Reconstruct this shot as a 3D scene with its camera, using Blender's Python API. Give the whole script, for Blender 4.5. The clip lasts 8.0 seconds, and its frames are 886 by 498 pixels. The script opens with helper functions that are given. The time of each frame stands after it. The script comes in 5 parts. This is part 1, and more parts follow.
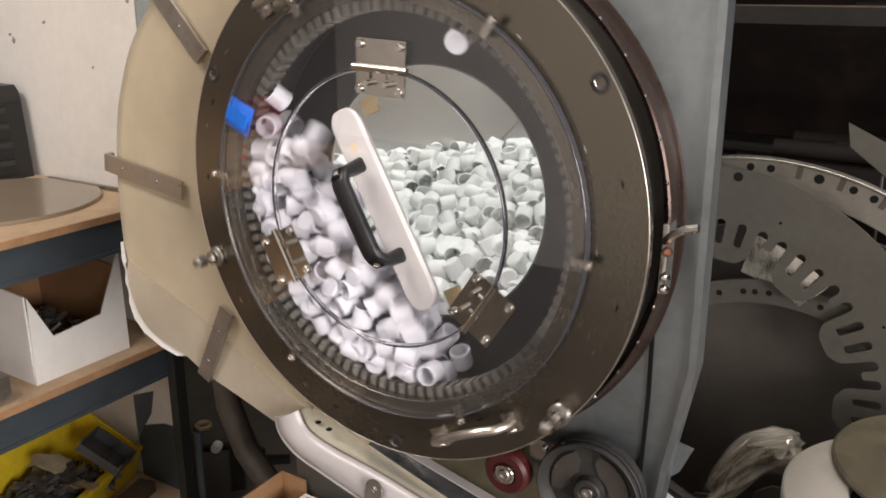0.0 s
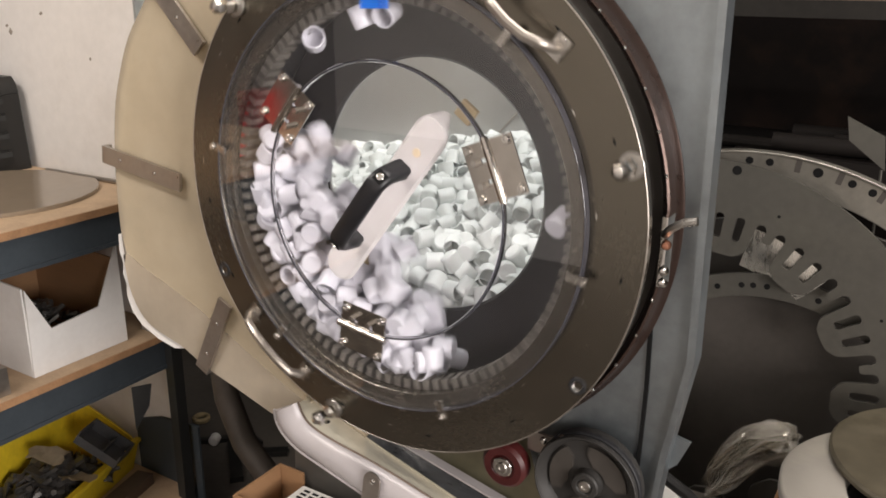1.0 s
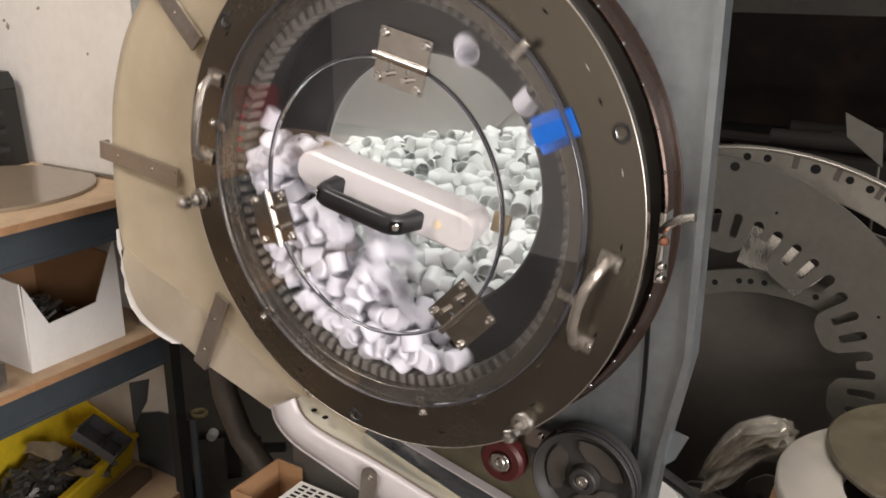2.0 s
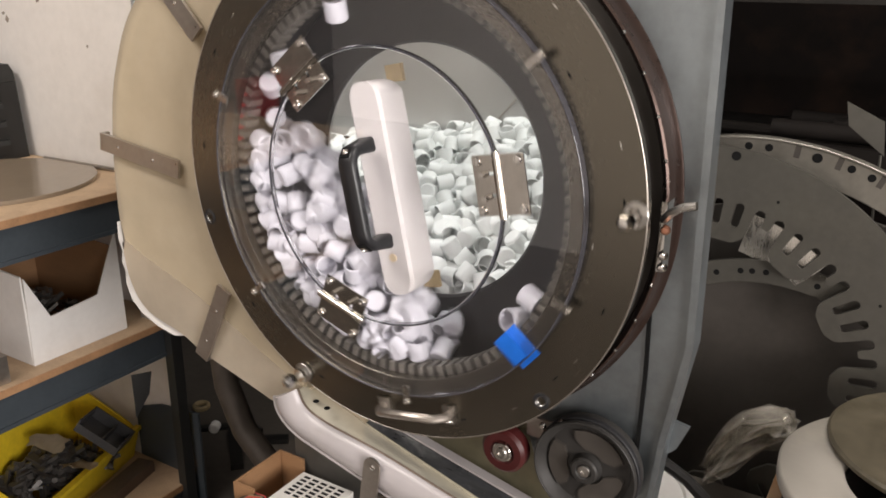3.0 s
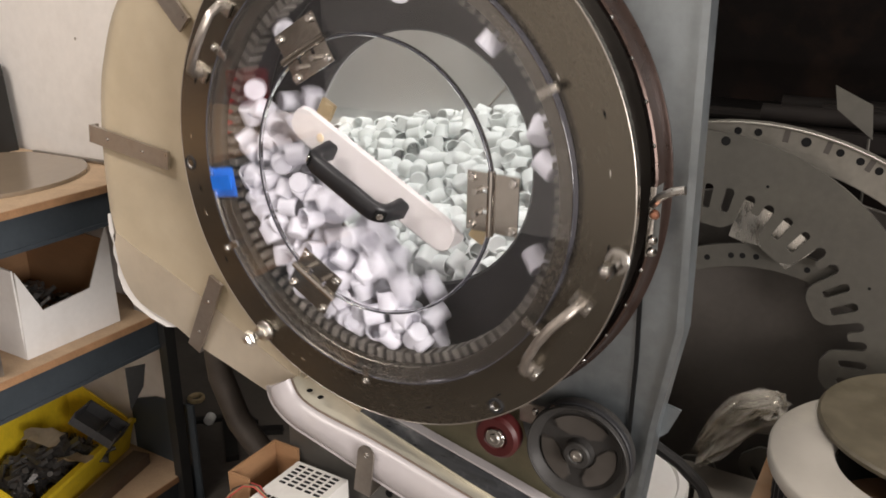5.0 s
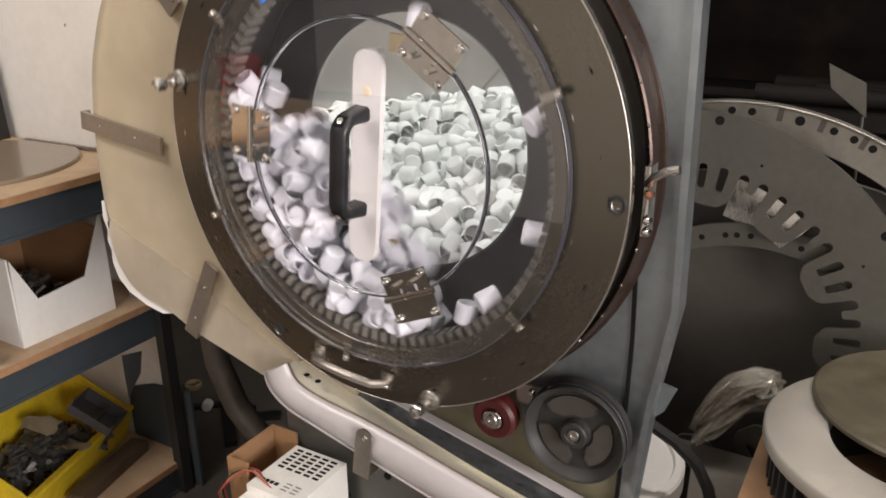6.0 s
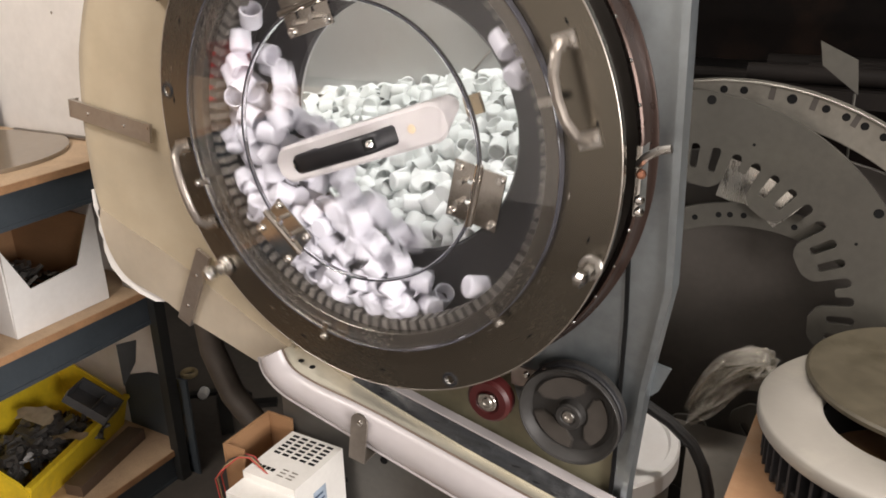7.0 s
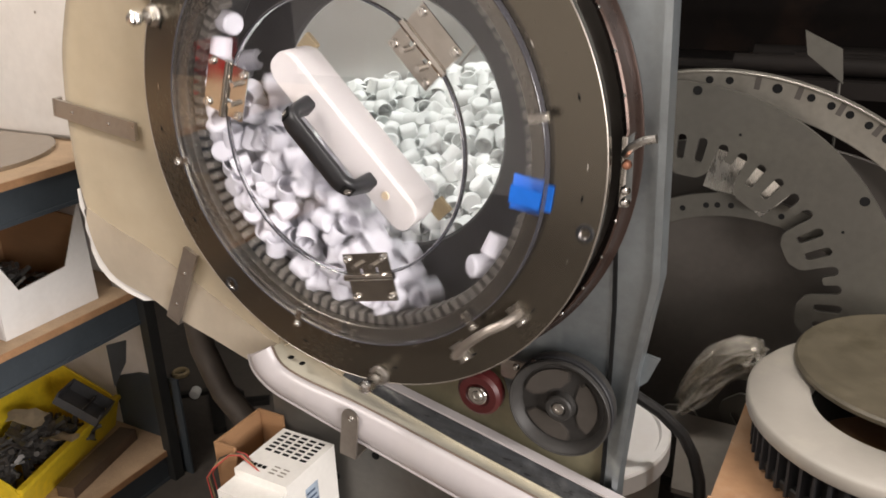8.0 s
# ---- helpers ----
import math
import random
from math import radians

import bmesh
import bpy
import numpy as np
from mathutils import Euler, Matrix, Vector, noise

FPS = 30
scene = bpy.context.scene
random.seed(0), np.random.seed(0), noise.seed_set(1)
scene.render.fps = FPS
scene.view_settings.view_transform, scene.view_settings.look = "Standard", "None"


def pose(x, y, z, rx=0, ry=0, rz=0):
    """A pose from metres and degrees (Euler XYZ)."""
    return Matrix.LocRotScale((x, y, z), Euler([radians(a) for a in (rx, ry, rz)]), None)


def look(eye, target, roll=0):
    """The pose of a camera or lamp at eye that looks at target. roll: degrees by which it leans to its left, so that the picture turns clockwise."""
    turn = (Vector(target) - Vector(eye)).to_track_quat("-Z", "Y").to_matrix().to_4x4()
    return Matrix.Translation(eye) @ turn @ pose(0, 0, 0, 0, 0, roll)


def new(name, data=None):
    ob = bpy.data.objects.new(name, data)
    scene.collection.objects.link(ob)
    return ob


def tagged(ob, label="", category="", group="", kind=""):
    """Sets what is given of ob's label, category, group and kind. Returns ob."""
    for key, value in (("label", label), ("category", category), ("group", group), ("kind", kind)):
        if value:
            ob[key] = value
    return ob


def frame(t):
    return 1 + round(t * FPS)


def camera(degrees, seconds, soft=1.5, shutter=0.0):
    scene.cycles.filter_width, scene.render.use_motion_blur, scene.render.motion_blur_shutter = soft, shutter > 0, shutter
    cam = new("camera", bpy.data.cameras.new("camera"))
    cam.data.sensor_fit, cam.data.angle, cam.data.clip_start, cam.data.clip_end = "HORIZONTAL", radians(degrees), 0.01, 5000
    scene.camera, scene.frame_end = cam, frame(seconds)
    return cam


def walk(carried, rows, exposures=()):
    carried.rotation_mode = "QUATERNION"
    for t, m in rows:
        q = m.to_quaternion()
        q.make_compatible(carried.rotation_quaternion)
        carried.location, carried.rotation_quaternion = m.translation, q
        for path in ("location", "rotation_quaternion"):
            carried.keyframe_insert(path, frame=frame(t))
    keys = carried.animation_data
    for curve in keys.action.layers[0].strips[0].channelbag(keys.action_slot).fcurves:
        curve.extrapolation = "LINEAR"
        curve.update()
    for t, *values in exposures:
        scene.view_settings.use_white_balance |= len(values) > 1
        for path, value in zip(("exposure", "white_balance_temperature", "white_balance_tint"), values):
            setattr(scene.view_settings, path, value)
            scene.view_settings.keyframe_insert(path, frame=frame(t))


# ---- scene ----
# Metres. x runs along the front of the machine, y into it, z up. The wheel's centre is at (0, 0, ZC).
ZC = 1.12
SPIN = 65.685          # degrees a second, clockwise as seen from the front

cam = camera(56.8, 8.0, soft=1.7, shutter=0.55)
CAM_ROWS = [
    (0.0, pose(0.5180, -0.7168, 1.3532, 72.538, -0.414, 31.788)),
    (0.5, pose(0.5172, -0.7167, 1.3527, 72.282, -0.436, 31.772)),
    (1.0, pose(0.5170, -0.7163, 1.3526, 72.055, -0.573, 31.693)),
    (1.5, pose(0.5170, -0.7166, 1.3534, 71.930, -0.745, 31.565)),
    (3.0, pose(0.5171, -0.7169, 1.3497, 71.255, -0.449, 31.574)),
    (3.5, pose(0.5174, -0.7147, 1.3509, 71.061, -0.344, 31.528)),
    (4.0, pose(0.5184, -0.7175, 1.3481, 71.017, -0.355, 31.361)),
    (5.5, pose(0.5218, -0.7178, 1.3472, 70.095, 0.357, 30.669)),
    (6.0, pose(0.5214, -0.7187, 1.3457, 69.487, 0.593, 30.365)),
    (6.5, pose(0.5225, -0.7165, 1.3447, 68.912, 0.914, 30.070)),
    (7.0, pose(0.5224, -0.7153, 1.3426, 68.434, 1.243, 29.723)),
    (7.5, pose(0.5244, -0.7143, 1.3405, 68.157, 1.538, 29.358)),
    (8.0, pose(0.5265, -0.7133, 1.3393, 68.162, 1.832, 28.871)),
]
walk(cam, CAM_ROWS, exposures=[(0.0, -0.12), (6.3, -0.12), (7.0, 0.06), (8.0, 0.08)])

# ---- light ----
world = bpy.data.worlds.new("world")
scene.world = world
world.use_nodes = True
bg = world.node_tree.nodes["Background"]
bg.inputs[0].default_value = (1.0, 0.95, 0.9, 1)
bg.inputs[1].default_value = 0.002


def area_lamp(name, x, y, z, sx, sy, watts, tint, target=None):
    data = bpy.data.lights.new(name, "AREA")
    data.shape, data.size, data.size_y, data.energy, data.color = "RECTANGLE", sx, sy, watts, tint
    ob = new(name, data)
    ob.matrix_world = look((x, y, z), target or (x, y, 0))
    return ob


area_lamp("ceiling_lamp_light", -0.85, -1.1, 2.74, 1.2, 0.16, 40, (1.0, 0.928, 0.875))
area_lamp("ceiling_lamp_light", 0.85, 0.2, 2.74, 1.2, 0.16, 19, (1.0, 0.928, 0.875))
# No window is known here: lamp added to brighten the low shelves.
area_lamp("side_fill_light", 2.96, -1.3, 1.45, 1.3, 1.3, 130, (1.0, 0.937, 0.903), (-1.0, -0.6, 0.6))
# Unseen fill over the hopper, added to brighten the cap heap.
area_lamp("hopper_fill_light", -0.16, 0.29, 2.0, 0.6, 0.3, 6, (0.95, 1.0, 0.96))

# ---- materials ----


def mat(name, base, rough=0.5, metal=0.0, var=0.15, scale=8.0, bump=0.0, bump_scale=60.0, stretch=(1, 1, 1), spec=0.5,
        stain=None, stain_amount=0.0, stain_scale=3.0, rough_var=0.1, island=0.0, trans=0.0, subsurf=0.0, coat=0.0):
    m = bpy.data.materials.new(name)
    m.use_nodes = True
    nt = m.node_tree
    n, l = nt.nodes, nt.links
    b = n["Principled BSDF"]
    tc = n.new("ShaderNodeTexCoord")
    mp = n.new("ShaderNodeMapping")
    mp.inputs["Scale"].default_value = stretch
    l.new(tc.outputs["Object"], mp.inputs[0])
    big = n.new("ShaderNodeTexNoise")
    big.inputs["Scale"].default_value, big.inputs["Detail"].default_value = scale, 6
    l.new(mp.outputs[0], big.inputs[0])
    fine = n.new("ShaderNodeTexNoise")
    fine.inputs["Scale"].default_value, fine.inputs["Detail"].default_value = bump_scale, 4
    l.new(mp.outputs[0], fine.inputs[0])
    add = n.new("ShaderNodeMath")
    add.operation = "MULTIPLY_ADD"
    add.inputs[1].default_value = 0.6
    l.new(big.outputs[0], add.inputs[0])
    half = n.new("ShaderNodeMath")
    half.operation = "MULTIPLY"
    half.inputs[1].default_value = 0.4
    l.new(fine.outputs[0], half.inputs[0])
    l.new(half.outputs[0], add.inputs[2])
    mr = n.new("ShaderNodeMapRange")
    mr.inputs[1].default_value, mr.inputs[2].default_value = 0.3, 0.7
    mr.inputs[3].default_value, mr.inputs[4].default_value = 1 - var, 1 + var
    l.new(add.outputs[0], mr.inputs[0])
    last = mr.outputs[0]
    if island:
        oi = n.new("ShaderNodeObjectInfo")
        mr2 = n.new("ShaderNodeMapRange")
        mr2.inputs[3].default_value, mr2.inputs[4].default_value = 1 - island, 1 + island
        l.new(oi.outputs["Random"], mr2.inputs[0])
        mu = n.new("ShaderNodeMath")
        mu.operation = "MULTIPLY"
        l.new(last, mu.inputs[0]), l.new(mr2.outputs[0], mu.inputs[1])
        last = mu.outputs[0]
    vm = n.new("ShaderNodeVectorMath")
    vm.operation = "SCALE"
    vm.inputs[0].default_value = base
    l.new(last, vm.inputs["Scale"])
    col = vm.outputs[0]
    if stain is not None:
        sn = n.new("ShaderNodeTexNoise")
        sn.inputs["Scale"].default_value, sn.inputs["Detail"].default_value = stain_scale, 8
        sn.inputs["Roughness"].default_value = 0.65
        l.new(tc.outputs["Object"], sn.inputs[0])
        sm = n.new("ShaderNodeMapRange")
        sm.inputs[1].default_value, sm.inputs[2].default_value = 0.48, 0.72
        sm.inputs[3].default_value, sm.inputs[4].default_value = 0.0, stain_amount
        l.new(sn.outputs[0], sm.inputs[0])
        mx = n.new("ShaderNodeMix")
        mx.data_type = "RGBA"
        l.new(sm.outputs[0], mx.inputs[0])
        l.new(col, mx.inputs[6])
        mx.inputs[7].default_value = (*stain, 1)
        col = mx.outputs[2]
    l.new(col, b.inputs["Base Color"])
    rr = n.new("ShaderNodeMapRange")
    rr.inputs[3].default_value, rr.inputs[4].default_value = max(0.02, rough - rough_var), min(1, rough + rough_var)
    rr.inputs[1].default_value, rr.inputs[2].default_value = 0.3, 0.7
    l.new(add.outputs[0], rr.inputs[0])
    l.new(rr.outputs[0], b.inputs["Roughness"])
    b.inputs["Metallic"].default_value = metal
    b.inputs["Specular IOR Level"].default_value = spec
    b.inputs["Transmission Weight"].default_value = trans
    b.inputs["Coat Weight"].default_value = coat
    if subsurf:
        b.inputs["Subsurface Weight"].default_value = subsurf
        b.inputs["Subsurface Radius"].default_value = (0.01, 0.01, 0.01)
        b.inputs["Subsurface Scale"].default_value = 0.5
    if bump:
        bp = n.new("ShaderNodeBump")
        bp.inputs["Strength"].default_value, bp.inputs["Distance"].default_value = 0.5, bump * 0.5
        l.new(add.outputs[0], bp.inputs["Height"])
        l.new(bp.outputs[0], b.inputs["Normal"])
    return m


def clear_mat(name, tint, haze, gloss_rough=0.03, ior=1.5, haze_tint=(0.8, 0.8, 0.8), sheet=True, uneven=0.55):
    """Clear plastic with dust on it: a thick refracting pane, or a thin film (sheet)."""
    m = bpy.data.materials.new(name)
    m.use_nodes = True
    n, l = m.node_tree.nodes, m.node_tree.links
    n.remove(n["Principled BSDF"])
    out = n["Material Output"]
    df = n.new("ShaderNodeBsdfDiffuse")
    df.inputs[0].default_value = (*haze_tint, 1)
    if sheet:
        tr = n.new("ShaderNodeBsdfTransparent")
        gl = n.new("ShaderNodeBsdfGlossy")
        gl.inputs["Roughness"].default_value = gloss_rough
        body = n.new("ShaderNodeMixShader")
        body.inputs[0].default_value = 0.06
        l.new(tr.outputs[0], body.inputs[1]), l.new(gl.outputs[0], body.inputs[2])
    else:
        tr = body = n.new("ShaderNodeBsdfGlass")
        tr.inputs["Roughness"].default_value, tr.inputs["IOR"].default_value = 0.0, ior
    tr.inputs[0].default_value = (*tint, 1)
    tc = n.new("ShaderNodeTexCoord")
    nz = n.new("ShaderNodeTexNoise")
    nz.inputs["Scale"].default_value, nz.inputs["Detail"].default_value = 14, 8
    l.new(tc.outputs["Object"], nz.inputs[0])
    mr = n.new("ShaderNodeMapRange")
    mr.inputs[1].default_value, mr.inputs[2].default_value = 0.35, 0.75
    mr.inputs[3].default_value, mr.inputs[4].default_value = haze * (1 - uneven), haze * (1 + uneven)
    l.new(nz.outputs[0], mr.inputs[0])
    m1 = n.new("ShaderNodeMixShader")
    l.new(mr.outputs[0], m1.inputs[0])
    l.new(body.outputs[0], m1.inputs[1]), l.new(df.outputs[0], m1.inputs[2])
    l.new(m1.outputs[0], out.inputs[0])
    return m


def glow_mat(name, colour, strength):
    m = bpy.data.materials.new(name)
    m.use_nodes = True
    b = m.node_tree.nodes["Principled BSDF"]
    b.inputs["Base Color"].default_value = (0.8, 0.8, 0.8, 1)
    b.inputs["Emission Color"].default_value = (*colour, 1)
    b.inputs["Emission Strength"].default_value = strength
    return m


FLANGE = mat("bronze_anodised_steel", (0.188, 0.170, 0.140), 0.25, 0.95, 0.08, 5, 0.00015, 220, rough_var=0.06)
GALV = mat("galvanised_sheet", (0.325, 0.36, 0.38), 0.36, 0.85, 0.16, 7, 0.0001, 90, stain=(0.25, 0.24, 0.22), stain_amount=0.25, stain_scale=9)
STEEL = mat("bright_steel", (0.52, 0.50, 0.47), 0.30, 1.0, 0.1, 20, 0.0, 100)
NICKEL = mat("nickel_hinge", (0.60, 0.57, 0.53), 0.10, 1.0, 0.1, 25, 0.0, 150, rough_var=0.04, stain=(0.35, 0.3, 0.25), stain_amount=0.2, stain_scale=60)
CHROME = mat("chrome", (0.8, 0.78, 0.75), 0.12, 1.0, 0.05, 30, 0.0, 100)
RUBBER = mat("black_rubber", (0.018, 0.018, 0.02), 0.55, 0.0, 0.25, 9, 0.0002, 120, spec=0.35)
TOOTH = mat("grey_plastic_tooth", (0.125, 0.113, 0.098), 0.5, 0.0, 0.2, 30, 0.0002, 160, island=0.15)
DRUM = mat("dark_grey_drum", (0.016, 0.016, 0.018), 0.36, 0.1, 0.3, 10, 0.0002, 120, spec=0.5)
# One cap plastic twice: drum shade and hopper light put into the colours.
CAPSHADE = mat("white_cap_shaded", (0.62, 0.61, 0.655), 0.42, 0.0, 0.03, 20, 0.0, 100, island=0.03, subsurf=0.15)
CAPLIT = mat("white_cap_lit", (0.84, 0.86, 0.845), 0.45, 0.0, 0.04, 20, 0.0, 100, island=0.05, subsurf=0.15)
UHMW = mat("milky_white_plastic", (0.58, 0.55, 0.535), 0.42, 0.0, 0.06, 18, 0.0003, 90, stain=(0.40, 0.37, 0.34), stain_amount=0.4, stain_scale=16, subsurf=0.3)
BLACKPL = mat("black_nylon", (0.012, 0.012, 0.014), 0.38, 0.0, 0.2, 40, 0.0001, 400)
CREAM = mat("yellowed_cream_plastic", (0.52, 0.445, 0.335), 0.5, 0.0, 0.08, 4, 0.0002, 70, stain=(0.45, 0.37, 0.24), stain_amount=0.35, stain_scale=7, subsurf=0.1)
GREYCREAM = mat("greyed_cream_plastic", (0.66, 0.585, 0.475), 0.42, 0.0, 0.06, 5, 0.0002, 70, stain=(0.48, 0.41, 0.31), stain_amount=0.35, stain_scale=7)
WHITESTRIP = mat("white_painted_chute", (0.455, 0.425, 0.43), 0.36, 0.1, 0.05, 5, 0.0, 60, stain=(0.42, 0.38, 0.34), stain_amount=0.2, stain_scale=12)
CHUTEFLOOR = mat("polished_trough", (0.68, 0.635, 0.52), 0.14, 0.25, 0.1, 12, 0.0, 90, stain=(0.5, 0.44, 0.3), stain_amount=0.4, stain_scale=9)
STRAP = mat("steel_strap", (0.40, 0.36, 0.32), 0.36, 0.85, 0.12, 30, 0.0001, 120)
RINGRED = mat("brown_anodised_ring", (0.055, 0.034, 0.027), 0.3, 0.6, 0.2, 9, 0.0, 60)
OLIVE = mat("olive_grey_panel", (0.22, 0.20, 0.13), 0.45, 0.3, 0.2, 8, 0.0002, 70, stain=(0.1, 0.09, 0.05), stain_amount=0.6, stain_scale=6)
PULLEY = mat("dark_cast_pulley", (0.036, 0.034, 0.032), 0.5, 0.1, 0.25, 14, 0.0003, 90, spec=0.3)
REDWHEEL = mat("dark_red_urethane", (0.060, 0.009, 0.009), 0.4, 0.0, 0.15, 25, 0.0, 90)
WALLPAINT = mat("white_wall_paint", (0.86, 0.82, 0.78), 0.7, 0.0, 0.06, 2.5, 0.0008, 45, stain=(0.55, 0.50, 0.45), stain_amount=0.3, stain_scale=5)
CHIP = mat("bare_plaster", (0.34, 0.29, 0.24), 0.85, 0.0, 0.25, 40)
# Side walls out of view, coloured dark to dim what pane and metal reflect.
DIMWALL = mat("darkened_wall_paint", (0.16, 0.14, 0.125), 0.8, 0.0, 0.3, 3, 0.001, 30)
# Posts: shade under the shelves is put into this dark grey.
DARKPOST = mat("dark_grey_post", (0.035, 0.036, 0.036), 0.5, 0.2, 0.2, 12)
# The shade round the rack is put into this near-black pipe colour.
PIPE = mat("shaded_pipe_steel", (0.010, 0.008, 0.007), 0.75, 0.0, 0.3, 8, spec=0.12)
# Recess shade is in the near-black base, faint brown reflections in the stain.
DARKWALL = mat("dark_shaded_backdrop", (0.006, 0.0045, 0.004), 0.85, 0.0, 0.5, 3, 0.001, 30, spec=0.1, stain=(0.035, 0.019, 0.012), stain_amount=0.7, stain_scale=2.2)
CEILMAT = mat("ceiling_board", (0.6, 0.58, 0.55), 0.8, 0.0, 0.1, 2, 0.001, 30)
FLOORMAT = mat("dirty_concrete", (0.085, 0.072, 0.061), 0.7, 0.0, 0.35, 4, 0.001, 50, stain=(0.05, 0.043, 0.037), stain_amount=0.8, stain_scale=3)
BEAM = mat("blue_grey_painted_steel", (0.068, 0.082, 0.096), 0.4, 0.2, 0.15, 12, 0.0001, 90)
BOARD = mat("particle_board", (0.49, 0.345, 0.22), 0.7, 0.0, 0.2, 14, 0.0005, 260, stain=(0.2, 0.13, 0.08), stain_amount=0.5, stain_scale=6)
BOARDEDGE = mat("particle_board_edge", (0.38, 0.21, 0.105), 0.75, 0.0, 0.25, 30, 0.0005, 300)
BLACKBOX = mat("black_textured_steel", (0.022, 0.021, 0.020), 0.42, 0.3, 0.2, 20, 0.0002, 300)
CARDWHITE = mat("white_cardboard", (0.78, 0.76, 0.74), 0.75, 0.0, 0.05, 6, 0.0003, 80, stain=(0.55, 0.5, 0.45), stain_amount=0.3, stain_scale=8)
CARDBROWN = mat("brown_cardboard", (0.30, 0.165, 0.08), 0.7, 0.0, 0.15, 8, 0.0004, 90, stretch=(1, 1, 5))
YELLOW = mat("yellow_bin_plastic", (0.80, 0.58, 0.03), 0.42, 0.0, 0.15, 8, 0.0001, 100, stain=(0.22, 0.14, 0.02), stain_amount=0.35, stain_scale=9)
SCRAP = mat("dark_scrap_steel", (0.17, 0.16, 0.15), 0.36, 0.5, 0.45, 25, 0.0004, 120, island=0.5)
RUSTBAR = mat("brown_steel_bar", (0.15, 0.11, 0.085), 0.5, 0.5, 0.25, 16, 0.0004, 120)
PLATEGREY = mat("zinc_grey_plate", (0.098, 0.092, 0.080), 0.40, 0.4, 0.12, 7, 0.0002, 80, stain=(0.16, 0.15, 0.12), stain_amount=0.4, stain_scale=5)
PLATEDARK = mat("dull_grey_plate", (0.075, 0.066, 0.058), 0.5, 0.2, 0.2, 6, 0.0002, 80, stain=(0.05, 0.045, 0.04), stain_amount=0.5, stain_scale=5)
# White plastic darkened: the ring's weaker light is put into the colour.
WHITEDISC = mat("white_plastic_shaded", (0.32, 0.295, 0.26), 0.42, 0.0, 0.05, 8, 0.0002, 90, stain=(0.6, 0.54, 0.44), stain_amount=0.35, stain_scale=6)
OLIVEDISC = mat("stained_tan_disc", (0.086, 0.071, 0.046), 0.55, 0.0, 0.3, 9, 0.0006, 70, stain=(0.045, 0.036, 0.018), stain_amount=0.9, stain_scale=13)
DEVICE = mat("white_enamel_box", (0.78, 0.76, 0.72), 0.4, 0.0, 0.05, 14, 0.0001, 150, stain=(0.5, 0.45, 0.4), stain_amount=0.3, stain_scale=16)
DARKHOLE = mat("black_slot", (0.010, 0.010, 0.010), 0.85, 0.0, 0.2, 30, spec=0.1)
BLUETAPE = mat("blue_tape", (0.004, 0.13, 0.60), 0.55, 0.0, 0.12, 40, 0.0003, 160)
REDBOX = mat("red_enamel", (0.55, 0.03, 0.03), 0.4, 0.0, 0.1, 10)
REDGLEAM = mat("red_reflection", (0.45, 0.03, 0.03), 0.5, 0.0, 0.12, 40)
CABLE = mat("black_cable", (0.03, 0.03, 0.03), 0.45, 0.0, 0.2, 30)
COPPER = mat("copper_bolt", (0.55, 0.26, 0.17), 0.25, 0.9, 0.1, 30)
WIRERED = mat("red_wire", (0.45, 0.06, 0.05), 0.45, 0.0, 0.1, 30)
LABELBLUE = mat("pale_blue_label", (0.36, 0.43, 0.52), 0.5, 0.0, 0.2, 60)
PRINT = mat("blue_grey_print", (0.05, 0.08, 0.14), 0.6, 0.0, 0.2, 60)
TANHOLE = mat("tan_plug", (0.62, 0.50, 0.34), 0.6, 0.0, 0.1, 40)
BROWNSTAIN = mat("tan_foam", (0.30, 0.225, 0.12), 0.7, 0.0, 0.3, 40, 0.0006, 120)
CLEAR = clear_mat("clear_polycarbonate", (0.97, 0.97, 0.98), 0.006, 0.0, 1.585, sheet=False)
STRIP = mat("grimy_blued_strip", (0.050, 0.054, 0.064), 0.32, 0.5, 0.45, 14, 0.0006, 60, stretch=(1, 1, 4), stain=(0.20, 0.21, 0.23), stain_amount=0.55, stain_scale=30)
PAPER = mat("cream_paper", (0.62, 0.53, 0.38), 0.75, 0.0, 0.08, 20, 0.0003, 90, stain=(0.35, 0.28, 0.18), stain_amount=0.4, stain_scale=30)
GREYPL = mat("dark_grey_plastic", (0.085, 0.085, 0.088), 0.45, 0.0, 0.2, 20, 0.0002, 120, stain=(0.03, 0.03, 0.03), stain_amount=0.5, stain_scale=20)
CLEAREDGE = mat("polished_acrylic_edge", (0.06, 0.06, 0.072), 0.14, 0.0, 0.1, 30, 0.0, 80, spec=0.9)
SIDECOVER = clear_mat("hazy_guard_side", (0.88, 0.82, 0.70), 0.62, 0.15, 1.45, (0.60, 0.53, 0.41))
COVER = clear_mat("hazy_polycarbonate", (0.95, 0.92, 0.84), 0.58, 0.12, 1.45, (0.50, 0.43, 0.325), uneven=0.12)
BAG = clear_mat("thin_plastic_film", (0.95, 0.93, 0.89), 0.21, 0.12, 1.5, (0.75, 0.72, 0.67))
PANELGREY = mat("worn_grey_panel", (0.105, 0.10, 0.092), 0.4, 0.5, 0.18, 5, 0.0002, 80, stain=(0.13, 0.12, 0.105), stain_amount=0.5, stain_scale=6)
ZINC = mat("dusty_zinc_sheet", (0.22, 0.20, 0.175), 0.45, 0.2, 0.15, 9, 0.0002, 80, stain=(0.2, 0.17, 0.14), stain_amount=0.5, stain_scale=8)
